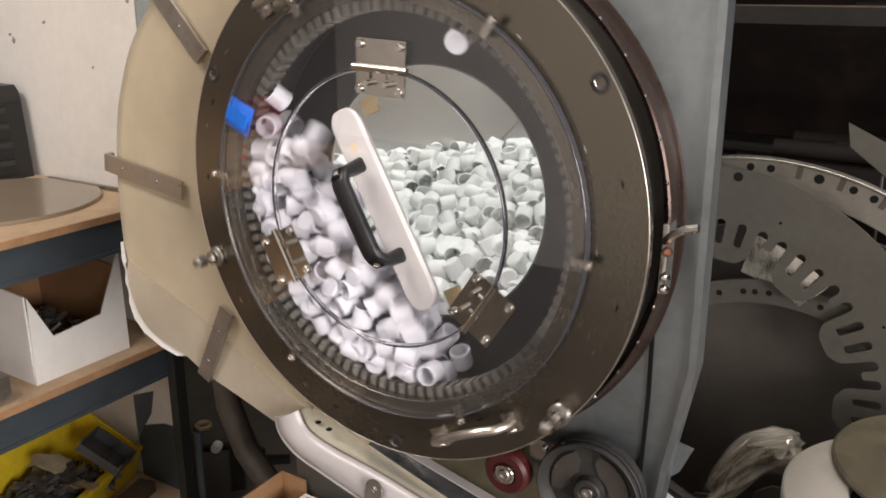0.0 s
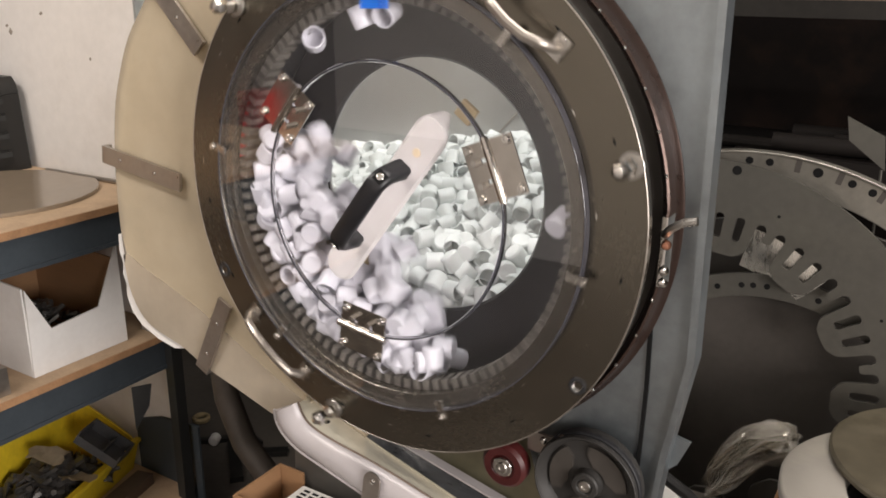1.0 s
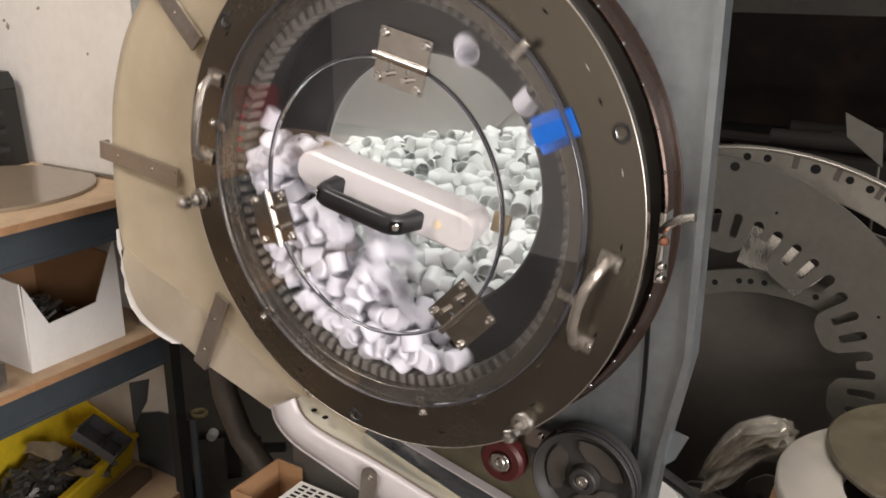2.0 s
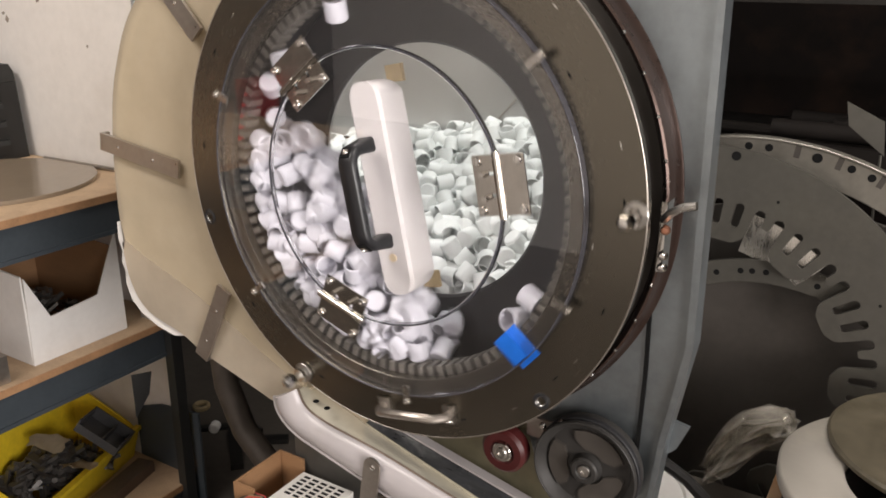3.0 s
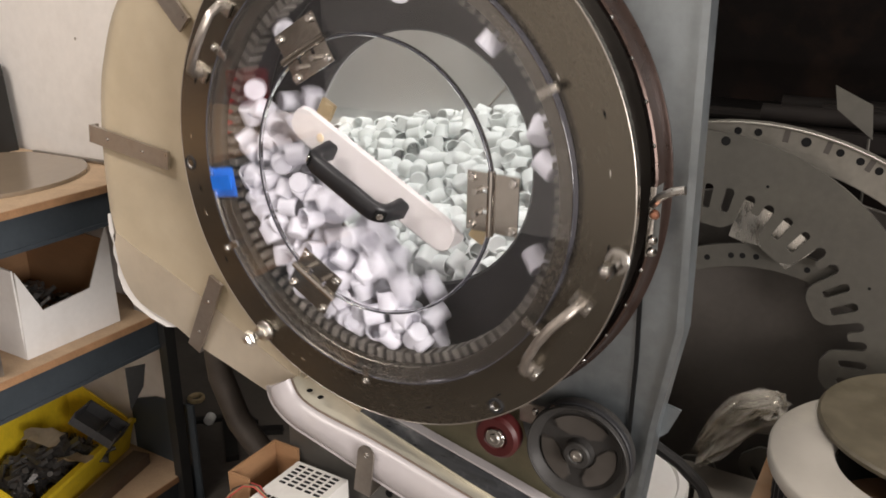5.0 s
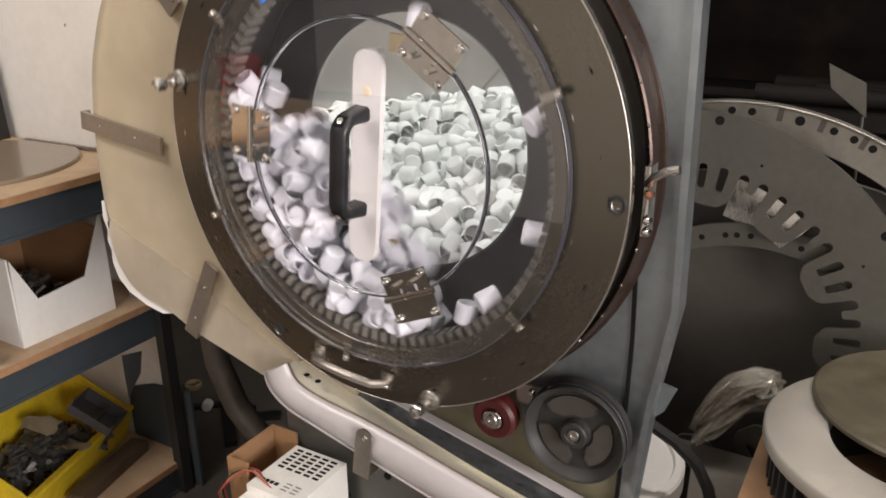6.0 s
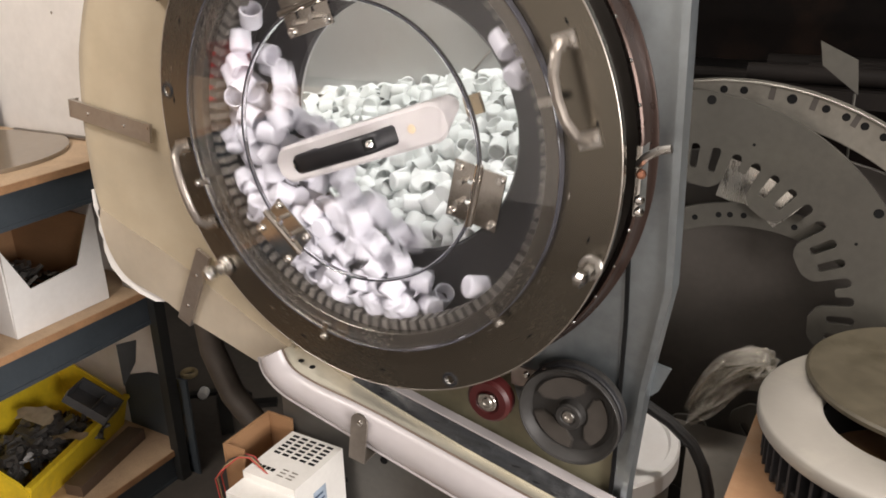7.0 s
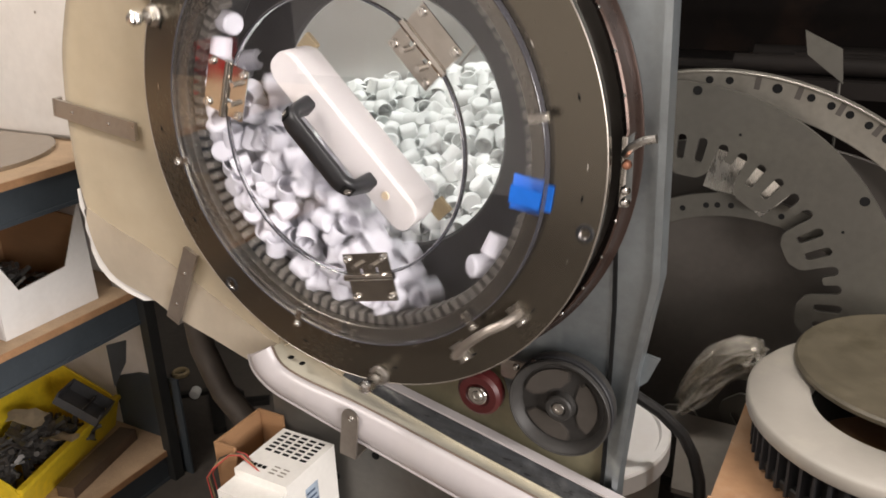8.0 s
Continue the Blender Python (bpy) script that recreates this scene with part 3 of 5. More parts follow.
    part("chute_back", prism(far[:4] + top[:4][::-1], 0.0625, 0.068, 0.0008), CREAM, ma, at=UP)
    hole = finish("chute_hole", disc(0.0045, 0.0, 0.002, 14), DARKHOLE, 0.6)
    for x, y in ((-0.1459, 0.0398), (-0.1215, 0.0331)):
        share("chute_hole", hole, ma, UP @ pose(x, y, -0.3265, -90, 0, 0))
    clip = arc(0, 0, 0.0125, 0, 180, 10) + [(-0.0125, -0.062), (0.0125, -0.062)]
    cl = part("chute_clip", prism(clip, 0.0, 0.003, 0.0006), STRAP, ma, "rounded steel clip on the chute", at=UP @ pose(-0.028, 0.0045, -0.370, 0, 8, 0))
    part("hook", box(-0.0125, 0.0125, 0.003, 0.03, -0.062, -0.059, 0.0005), STRAP, cl)
    bolt("screw", cl, Matrix.Translation((0.002, 0.0, 0.0)), 0.004, 0.002, CHROME, False)

    # drive pulley, roller, latch
    pu = part("drive_pulley", lathe([(0.0, 0.052), (0.016, 0.052), (0.018, 0.058), (0.05, 0.060), (0.055, 0.050), (0.060, 0.046), (0.0615, 0.050), (0.058, 0.058), (0.0615, 0.066), (0.0615, 0.072), (0, 0.072)], 64), PULLEY, ma, "dark cast drive pulley with spokes", at=UP @ Matrix.Translation((0.239, 0, -0.305)))
    for k, (half, inner_r, outer_r) in enumerate(((44, 0.022, 0.046), (38, 0.024, 0.047), (47, 0.021, 0.044))):
        mid = 120 * k + 35
        sp = arc(0, 0, outer_r, mid - half, mid + half, 12) + [polar(0.036, mid + half + 4)[::2]] + arc(0, 0, inner_r, mid + half - 14, mid - half + 14, 6) + [polar(0.034, mid - half - 4)[::2]]
        # Paler than the web: light reflected in the openings is put into the colour.
        part("spoke_gap", prism(sp, 0.0560, 0.0603, 0.0012), PLATEDARK, pu, "kidney-shaped spoke opening, coloured paler for reflected light")
    part("outer_lip", ring(0.0590, 0.0612, 0.0448, 0.0490, 64, 0.0007), PULLEY, pu, "worn lip of the pulley")
    part("hub_boss", ring(0.008, 0.0165, 0.046, 0.0535, 32, 0.002), PULLEY, pu)
    bolt("hub_bolt", pu, Matrix.Translation((0, 0.052, 0)), 0.008, 0.006, STEEL)
    part("belt", ring(0.0565, 0.0625, 0.0545, 0.062, 48, 0.001), RUBBER, pu)
    ro = part("roller", ring(0.012, 0.0285, 0.040, 0.062, 48, 0.004), REDWHEEL, ma, "dark red urethane guide roller", at=UP @ Matrix.Translation((0.139, 0, -0.310)))
    part("bearing", ring(0.006, 0.0125, 0.038, 0.060, 32, 0.001), CHROME, ro)
    bolt("axle_bolt", ro, Matrix.Translation((0, 0.040, 0)), 0.0075, 0.004, STEEL)
    bk = part("roller_bracket", box(0.161, 0.216, 0.060, 0.064, -0.289, -0.264, 0.001), STRAP, ma, at=UP)
    for x, z in ((0.206, -0.257), (0.183, -0.268)):
        bolt("bracket_bolt", bk, Matrix.Translation((x, 0.055, z)), 0.0045, 0.004, CHROME, False)
    la = part("latch", box(-0.003, 0.003, 0.028, 0.05, -0.04, 0.03, 0.001), CHROME, ma, "small chrome toggle latch on the collar", at=UP @ Matrix.Translation((0.3065, 0.0, -0.005)))
    part("lever", tube([(0.0, 0.03, 0.012), (0.008, 0.022, 0.022), (0.02, 0.02, 0.030), (0.032, 0.02, 0.033)], 0.0042, 8), STEEL, la)
    for z, m in ((0.004, COPPER), (-0.022, CHROME), (-0.034, CHROME)):
        bolt("latch_bolt", la, Matrix.Translation((0.004, 0.026, z)), 0.005, 0.006, m, False)

    # red strip on the drum, a painted reflection, seen through the teeth
    bm = ring(0.2290, 0.2308, 0.0135, 0.034, 8, 0.0005, a0=156, a1=174)
    part("red_reflection", bm, REDGLEAM, ma, "red strip on the drum wall standing in for a reflection", at=UP)

    # hopper behind the opening
    part("hopper_back", box(-0.56, 0.18, 0.470, 0.474, -0.32, 0.42), HOPPERM, ma, "dull sheet metal hopper wall", at=UP)
    part("hopper_side", box(-0.565, -0.561, 0.14, 0.470, -0.32, 0.42), HOPPERM, ma, at=UP)
    part("hopper_side", box(0.181, 0.185, 0.106, 0.474, -0.30, 0.42), HOPPERM, ma, at=UP)
    part("hopper_bottom", prism([(-0.56, -0.30), (0.18, -0.29), (0.18, -0.295), (-0.56, -0.305)], 0.102, 0.469), HOPPERM, ma, at=UP)
    part("hopper_front", ring(0.154, 0.18, 0.1005, 0.104, 64, 0.001), HOPPERM, ma, at=UP)
    part("hopper_seam", tube([(-0.14, 0.468, -0.04), (0.06, 0.468, 0.18)], 0.0015, 6), STRAP, ma, at=UP)
    return pu


# ---- the turning wheel ----


def hinge(wheel, deg):
    h = part("hinge", prism([(0.159, -0.031), (0.186, -0.031), (0.186, 0.031), (0.159, 0.031)], -0.0145, -0.0125, 0.0006), NICKEL, wheel, "plain nickel butt hinge with four screws", at=spun(deg))
    leaf = [(0.128, -0.031), (0.153, -0.031), (0.153, -0.012), (0.146, -0.012), (0.146, -0.008), (0.153, -0.008), (0.153, 0.010), (0.145, 0.010), (0.145, 0.014), (0.153, 0.014), (0.153, 0.031), (0.128, 0.031)]
    part("leaf", prism(leaf, -0.0145, -0.0125), NICKEL, h)
    part("knuckle", tube([(0.156, -0.0155, -0.034), (0.156, -0.0155, 0.034)], 0.0042, 12), NICKEL, h)
    for r in (0.134, 0.180):
        for s in (-0.025, 0.025):
            bolt("screw", h, Matrix.Translation((r, -0.0145, s)), 0.0046, 0.0042, CHROME)
    for s in (-0.012, 0.012):
        part("stud", tube([(0.141, -0.0145, s), (0.141, -0.024, s)], 0.0032, 8), CHROME, h)


def flange_handle(wheel, a0, a1):
    mid = (a0 + a1) / 2
    half = radians(a1 - a0) / 2 * 0.265
    path = [(0.265, 0.0, -half), (0.265, -0.012, -half), (0.263, -0.024, -half * 0.82), (0.259, -0.031, -half * 0.45), (0.258, -0.033, 0), (0.259, -0.031, half * 0.45), (0.263, -0.024, half * 0.82), (0.265, -0.012, half), (0.265, 0.0, half)]
    fine = []
    for p, q in zip(path, path[1:]):
        fine += [tuple(Vector(p).lerp(Vector(q), k / 3)) for k in range(3)]
    h = part("grab_bar", tube(fine + [path[-1]], 0.0052, 10), STRAP, wheel, "curved worn steel grab handle", at=spun(mid))
    for s in (-half, half):
        part("foot", box(0.254, 0.277, -0.004, -0.0005, s - 0.008, s + 0.008, 0.001), STEEL, h)
        bolt("screw", h, Matrix.Translation((0.274, -0.004, s)), 0.003, 0.002, CHROME)


def build_wheel():
    w = thing("sorting_drum", "turning bronze-flanged drum front with a clear hinged door", "drum", (0, 0, ZC))
    part("flange", ring(0.225, 0.300, 0.0, 0.012, 160, 0.0005), FLANGE, w, "satin bronze-grey flange ring")
    part("flange_rim", ring(0.2990, 0.3006, -0.0003, 0.0018, 160, 0.0004), STRAP, w, "bright worn rim")
    part("clear_rim", ring(0.2424, 0.2434, -0.0125, -0.0008, 160, 0.0002), CLEAREDGE, w, "polished edge of the clear front")
    pane = part("clear_front", ring(0.1566, 0.242, -0.012, -0.002, 160, 0.0005), CLEAR, w, "clear plastic front ring")
    pane.visible_shadow = False
    door = part("door", disc(0.1545, -0.012, -0.002, 128, 0.0005), CLEAR, w, "round clear plastic door with a black grip")
    door.visible_shadow = False
    part("door_gap", ring(0.1548, 0.1562, -0.0124, -0.0060, 160, 0.0002), CLEAREDGE, door, "dark polished door joint")
    tooth_mesh = finish("tooth", box(0.2140, 0.2300, 0.0125, 0.034, -0.0038, 0.0038, 0.0012, seg=1), TOOTH, 0.6)
    part("tooth_ring", ring(0.2315, 0.2352, 0.0125, 0.034, 128, 0.001), RUBBER, w)
    for i in range(100):
        share("tooth", tooth_mesh, w, spun(3.6 * i))
    for deg in (87.6, 207.8, 327.2):
        hinge(w, deg)
    for k in range(6):
        c = part("clip", box(0.230, 0.252, -0.0155, -0.0128, -0.004, 0.004, 0.0008), STEEL, w, "small steel edge clip", at=spun(56.5 + 60 * k))
        bolt("screw", c, Matrix.Translation((0.249, -0.0155, 0)), 0.0034, 0.003, CHROME)
    for deg in (200.4, 319.6, 81.0):
        k = part("stud", tube([(0.290, 0.0, 0), (0.290, -0.033, 0)], 0.0042, 10), STEEL, w, "threaded stud with nut and washer", at=spun(deg))
        part("nut", lathe([(0.0042, -0.005), (0.009, -0.005), (0.0095, -0.011), (0.009, -0.013), (0.0042, -0.013)], 6, True, None, (0.290, 0, 0)), CHROME, k)
        part("washer", ring(0.0045, 0.0125, -0.004, -0.0005, 24, 0.0005, (0.290, 0, 0)), STEEL, k)
        part("cap_nut", lathe([(0, -0.040), (0.005, -0.039), (0.0085, -0.034), (0.0085, -0.024), (0.0042, -0.024)], 6, False, None, (0.290, 0, 0)), CHROME, k)
    for deg in (32.5, 152.0, 272.0):
        k = part("bushing", ring(0.0055, 0.0095, -0.0015, 0.004, 20, 0.0008, (0.288, 0, 0)), RUBBER, w, "dark bushing with a steel plug", at=spun(deg))
        part("plug", lathe([(0, 0.003), (0.003, 0.0022), (0.0055, -0.0005), (0.0055, 0.004), (0, 0.004)], 16, False, None, (0.288, 0, 0)), STEEL, k)
    flange_handle(w, 107.0, 127.0)
    flange_handle(w, 286.0, 308.0)
    rng = random.Random(4)
    slot = finish("slot", box(-0.0009, 0.0009, -0.0004, 0.0004, -0.003, 0.003), DARKHOLE, 0.6)
    tick = finish("tick_mark", box(-0.0007, 0.0007, -0.0004, 0.0004, -0.0025, 0.0025), CHROME, 0.6)
    for k in range(30):
        share("slot", slot, w, spun(12 * k + rng.uniform(-3, 3)) @ Matrix.Translation((rng.choice((0.256, 0.278, 0.280)), -0.0004, 0))) if k % 2 else share("tick_mark", tick, w, spun(12 * k + rng.uniform(-3, 3)) @ Matrix.Translation((rng.choice((0.250, 0.276, 0.281)), -0.0004, 0)))
    part("blue_tape", box(0.2075, 0.2425, -0.0018, -0.0009, -0.018, 0.018, 0.0003), BLUETAPE, w, "strip of blue masking tape", at=spun(157.0))
    part("blue_tape", box(0.2085, 0.2410, -0.0140, -0.0126, -0.007, 0.011, 0.0004), BLUETAPE, w, "second folded strip of blue tape", at=spun(156.4))
    part("blue_tape", box(0.2430, 0.2490, -0.0030, -0.0006, -0.014, 0.013, 0.0006), BLUETAPE, w, "crumpled end of the blue tape", at=spun(157.2))
    # paddle and grip, along the local x axis
    section = [(-0.0215, 0.0035), (-0.018, 0.0005), (0.018, 0.0005), (0.0215, 0.0035), (0.0225, 0.044), (0.017, 0.050), (0.010, 0.049)]
    bm = bmesh.new()
    rows = []
    ends = [(0.0195 * math.cos(radians(q)), 0.25 + 0.75 * math.sin(radians(q))) for q in (0, 18, 36, 54, 72, 90)]
    for x, k in [(-0.099 - dx, k) for dx, k in ends] + [(0.102 + dx, k) for dx, k in ends[::-1]]:
        rows.append([bm.verts.new((x, 0.0005 + (y - 0.0005) * (0.4 + 0.6 * k), z * k)) for z, y in section])
    for p, q in zip(rows, rows[1:]):
        for i in range(7):
            bm.faces.new((p[i], p[(i + 1) % 7], q[(i + 1) % 7], q[i]))
    bm.faces.new(rows[0]), bm.faces.new(rows[-1][::-1])
    pad = part("paddle", bm, UHMW, w, "milky white plastic paddle bar", at=spun(119.0), smooth=0.7)
    part("paddle_hole", disc(0.0050, -0.0006, 0.001, 18, 0.0003), TANHOLE, pad, at=Matrix.Translation((0.078, 0.0, 0.0)))
    for s in (-1, 1):
        part("foam_pad", box(s * 0.122 - 0.010, s * 0.122 + 0.010, 0.060, 0.066, -0.008, 0.014, 0.0028), BROWNSTAIN, pad, "tan foam pad")
    path = [(-0.054, -0.0122)] + [(-0.0515 + 0.016 * (1 - math.cos(radians(q))) - 0.001, -0.034 - 0.017 * math.sin(radians(q))) for q in range(0, 91, 15)]
    path += [(-x, y) for x, y in path[::-1]]
    bm = bmesh.new()
    rows = []
    for i, (x, y) in enumerate(path):
        x0, y0 = path[max(i - 1, 0)]
        x1, y1 = path[min(i + 1, len(path) - 1)]
        n = Vector((-(y1 - y0), x1 - x0)).normalized()
        th, wd = 0.0062, 0.0105
        if i in (0, len(path) - 1):
            th = 0.0085
        sec = [(-th, -wd + 0.003), (-th + 0.003, -wd), (th - 0.003, -wd), (th, -wd + 0.003), (th, wd - 0.003), (th - 0.003, wd), (-th + 0.003, wd), (-th, wd - 0.003)]
        rows.append([bm.verts.new((x + n.x * a, y + n.y * a, b)) for a, b in sec])
    for p, q in zip(rows, rows[1:]):
        for i in range(8):
            bm.faces.new((p[i], p[(i + 1) % 8], q[(i + 1) % 8], q[i]))
    bm.faces.new(rows[0]), bm.faces.new(rows[-1][::-1])
    g = part("grip", bm, BLACKPL, w, "black nylon pull handle", at=spun(119.0) @ Matrix.Translation((0.002, 0, 0)), smooth=0.8)
    for sx in (-1, 1):
        rc = part("recess", box(-0.0065, 0.0065, -0.0006, 0.0006, -0.0062, 0.0062, 0.0004), DARKHOLE, g, at=pose(sx * 0.0524, -0.0506, 0, 0, 0, sx * 45))
        bolt("screw", rc, Matrix.Translation((0, -0.0007, 0)), 0.0040, 0.0012, CHROME)
    return w


# ---- caps ----
CAP_R, CAP_H = 0.0129, 0.0245


def cap_mesh(name, material, n=18, k=1.0):
    r, h, t = CAP_R * k, CAP_H * k, 0.0016
    pr = [(0, -h / 2), (r - 0.002, -h / 2), (r, -h / 2 + 0.002), (r, h / 2 - 0.0006), (r - 0.0006, h / 2), (r - t, h / 2), (r - t, -h / 2 + 0.002), (0, -h / 2 + 0.002)]
    bm = lathe(pr, n)
    bmesh.ops.rotate(bm, verts=bm.verts, cent=(0, 0, 0), matrix=Matrix.Rotation(radians(90), 3, "X"))
    return finish(name, bm, material, 0.7)


HEAP_TURN, HEAP_DEPTH = 229.5, 0.113      # where the heap's chord faces, and how far it lies from the axle


class Orbit:
    """The round of a cap in the rolling heap: carried up with the drum on an arc, then down over the slope."""

    def __init__(self, rho, extra=0.0, lift=0.0, fall=0.66):
        self.rho, self.lift = rho, lift
        half = math.degrees(math.acos(min(1.0, HEAP_DEPTH / rho)))
        self.a_in, self.a_out = HEAP_TURN + half, HEAP_TURN - half - extra
        self.rise = (self.a_in - self.a_out) / SPIN
        self.fall = fall - extra / SPIN
        self.period = self.rise + self.fall

    def at(self, tau):
        """The place in the wheel's plane, and whether the cap is falling."""
        tau = tau % self.period
        if tau < self.rise:
            a = radians(self.a_in - SPIN * tau)
            return self.rho * math.cos(a), self.rho * math.sin(a), False
        k = (tau - self.rise) / self.fall
        a, b, n = radians(self.a_out), radians(self.a_in), radians(HEAP_TURN)
        u = k * k * (1.6 - 0.6 * k)
        bulge = self.lift * math.sin(math.pi * k) ** 0.8
        x = self.rho * ((1 - u) * math.cos(a) + u * math.cos(b)) - bulge * math.cos(n)
        z = self.rho * ((1 - u) * math.sin(a) + u * math.sin(b)) - bulge * math.sin(n)
        return x, z, True

    def phase(self, deg):
        """The time on the round at which the cap passes an angle of the rim."""
        return min(self.rise, max(0.0, (self.a_in - deg) / SPIN))


def clear_of_paddle(x, y, z, t):
    """Caps that meet the paddle slip in behind it."""
    a = radians(119.0 - SPIN * t)
    along = x * math.cos(a) + z * math.sin(a)
    off = abs(-x * math.sin(a) + z * math.cos(a))
    k = min(1.0, max(0.0, (0.046 - off) / 0.014)) * min(1.0, max(0.0, (0.142 - abs(along)) / 0.014))
    k = k * k * (3 - 2 * k)
    return y + (max(y, 0.070) - y) * k


def tumble(seconds=8.0):
    """Places and turns of the caps in the drum, ten times a second: a list of rows for each cap."""
    rng = random.Random(21)
    rounds = []
    for layer, y in enumerate((0.0275, 0.0525, 0.0765)):
        out = 0.0 if layer == 0 else 0.008
        for rho, count, lift in ((0.2030 + out, 20, 0.040), (0.1785 + out, 16, 0.028), (0.1540 + 0.7 * out, 12, 0.015), (0.1300 + 0.4 * out, 7, 0.004)):
            start = rng.uniform(0, 1)
            for i in range(count):
                extra = rng.choice((0, 0, 3, 7, 12)) if rho > 0.19 else rng.uniform(0, 5)
                ob = Orbit(rho + rng.uniform(-0.003, 0.003), extra, lift + rng.uniform(-0.008, 0.012))
                shift = (start + i / count) * ob.period + rng.uniform(-0.02, 0.02)
                rounds.append((ob, shift, y + rng.uniform(-0.004, 0.004)))
    # a pocket of the rim (its angle at 0 s) carries a cap round between two times
    pockets = [(67, -9, 2.0), (167.5, -9, 3.75), (158.0, -9, 3.6), (188.5, -9, 1.95), (309, 1.2, 6.4), (338, 1.75, 6.7), (348, 1.9, 6.6), (17, 2.4, 7.1),
               (51, 2.9, 7.5), (125, 4.1, 9.0), (134, 4.2, 9.0), (100, 3.8, 5.9), (208, 5.1, 7.6),
               (147, -9, 0.25), (179, -9, 0.75), (37, 2.7, 3.85), (200, 4.9, 6.55), (220, 5.3, 6.85), (240, 5.6, 7.05), (250, 5.8, 7.25), (262, 6.0, 7.4),
               (310, 6.7, 9.0), (320, 6.85, 9.0), (329, 7.0, 9.0), (348, 7.2, 9.0)]
    rim = Orbit(0.1965, 0.0, 0.03)

    def in_pocket(a0, ts, te, t):
        if ts <= t <= te:
            a = radians(a0 - SPIN * t)
            return 0.203 * math.cos(a), 0.203 * math.sin(a), False
        if t < ts:
            return rim.at(rim.phase((a0 - SPIN * ts) % 360) + t - ts)
        deg = (a0 - SPIN * te) % 360
        if 165 < deg < 305:
            return rim.at(rim.phase(deg) + t - te)
        if deg > 100:
            # let go high on the rising side, down onto the slope
            x0, z0 = 0.203 * math.cos(radians(deg)), 0.203 * math.sin(radians(deg))
            tau, k = rim.rise + 0.45 * rim.fall, (t - te) / 0.2
            x1, z1, _ = rim.at(tau)
            return (x0 + (x1 - x0) * k, z0 + (z1 - z0) * k * k, True) if k < 1 else rim.at(tau + t - te - 0.2)
        # dropped from above, down to the foot of the heap
        x0, z0 = 0.203 * math.cos(radians(deg)), 0.203 * math.sin(radians(deg))
        x1, z1 = rim.rho * math.cos(radians(rim.a_in)), rim.rho * math.sin(radians(rim.a_in))
        k = (t - te) / 0.29
        if k < 1:
            return x0 + (x1 - x0) * k, z0 + (z1 - z0) * k * k, True
        return rim.at(t - te - 0.29)

    tracks = []
    times = [round(0.1 * k, 1) for k in range(int(seconds * 10) + 1)]
    for ob, shift, y in rounds:
        tracks.append([(t, *ob.at(shift + t), y) for t in times])
    for a0, ts, te in pockets:
        tracks.append([(t, *in_pocket(a0, ts, te, t), 0.027) for t in times])
    caps = []
    for track in tracks:
        q = Euler((rng.uniform(0, 6.28), rng.uniform(0, 6.28), rng.uniform(0, 6.28))).to_quaternion()
        axis = Vector((rng.uniform(-0.6, 0.6), 1.0, rng.uniform(-0.6, 0.6))).normalized()
        turn, roll = Matrix.Rotation(radians(SPIN * 0.1), 3, "Y").to_quaternion(), Matrix.Rotation(rng.uniform(0.35, 0.75), 3, axis).to_quaternion()
        rows = []
        for t, x, z, falling, y in track:
            rows.append((t, Matrix.Translation((x, clear_of_paddle(x, y, z, t), z + ZC)) @ q.to_matrix().to_4x4()))
            q = roll @ q if falling else turn @ q
        caps.append(rows)
    return caps


def build_caps():
    mesh = cap_mesh("bottle_cap", CAPSHADE)
    caps = []
    for rows in tumble():
        ob = new("bottle_cap", mesh)
        tagged(ob, "white plastic bottle cap tumbling in the drum", "bottle cap", "tumbling caps")
        caps.append((ob, rows))
    return caps


def build_hopper_caps():
    mesh = cap_mesh("bottle_cap_stored", CAPLIT, 14, 0.97)
    rng = random.Random(11)
    step = 0.0236
    spots = []
    for layer in range(3):
        for i in range(33):
            for j in range(15):
                x = -0.50 + step * (i + 0.5 * (j % 2)) + rng.uniform(-0.006, 0.006)
                y = 0.120 + step * j + rng.uniform(-0.006, 0.006)
                if x > 0.16 or y > 0.452:
                    continue
                ramp = min(1.0, max(0.0, (y - 0.11) / 0.28))
                z = -0.140 + 0.125 * ramp ** 0.8 + 0.17 * (x + 0.12) * ramp + rng.uniform(-0.009, 0.009) - layer * 0.017
                near = layer == 0 and -0.30 < x < 0.06 and y < 0.40
                m = Matrix.Translation((x, y, z + ZC)) @ Euler((rng.uniform(0, 6.3), rng.uniform(0, 6.3), rng.uniform(0, 6.3))).to_matrix().to_4x4()
                spots.append((near, m))
    bm = bmesh.new()
    for near, m in spots:
        if near:
            ob = new("bottle_cap", mesh)
            ob.matrix_world = m
            tagged(ob, "white plastic bottle cap lying in the hopper heap", "bottle cap", "stored caps")
        else:
            before = len(bm.verts)
            bm.from_mesh(mesh)
            bm.verts.ensure_lookup_table()
            for v in bm.verts[before:]:
                v.co = m @ v.co
    solo("cap_heap", bm, CAPLIT, "heap of white plastic bottle caps filling the hopper", "bottle caps", kind="stuff", smooth=0.7)


WHEEL_ROWS = [(0.25 * i, pose(0, 0, ZC) @ Matrix.Rotation(radians(SPIN * 0.25 * i), 4, "Y")) for i in range(33)]

# the belt drives the pulley the same way round, faster by the ratio of the radii
PULLEY_ROWS = [(0.2 * i, pose(0.239, 0, ZC - 0.305) @ Matrix.Rotation(radians(349.0 * 0.2 * i), 4, "Y")) for i in range(41)]

# ---- things round the machine ----


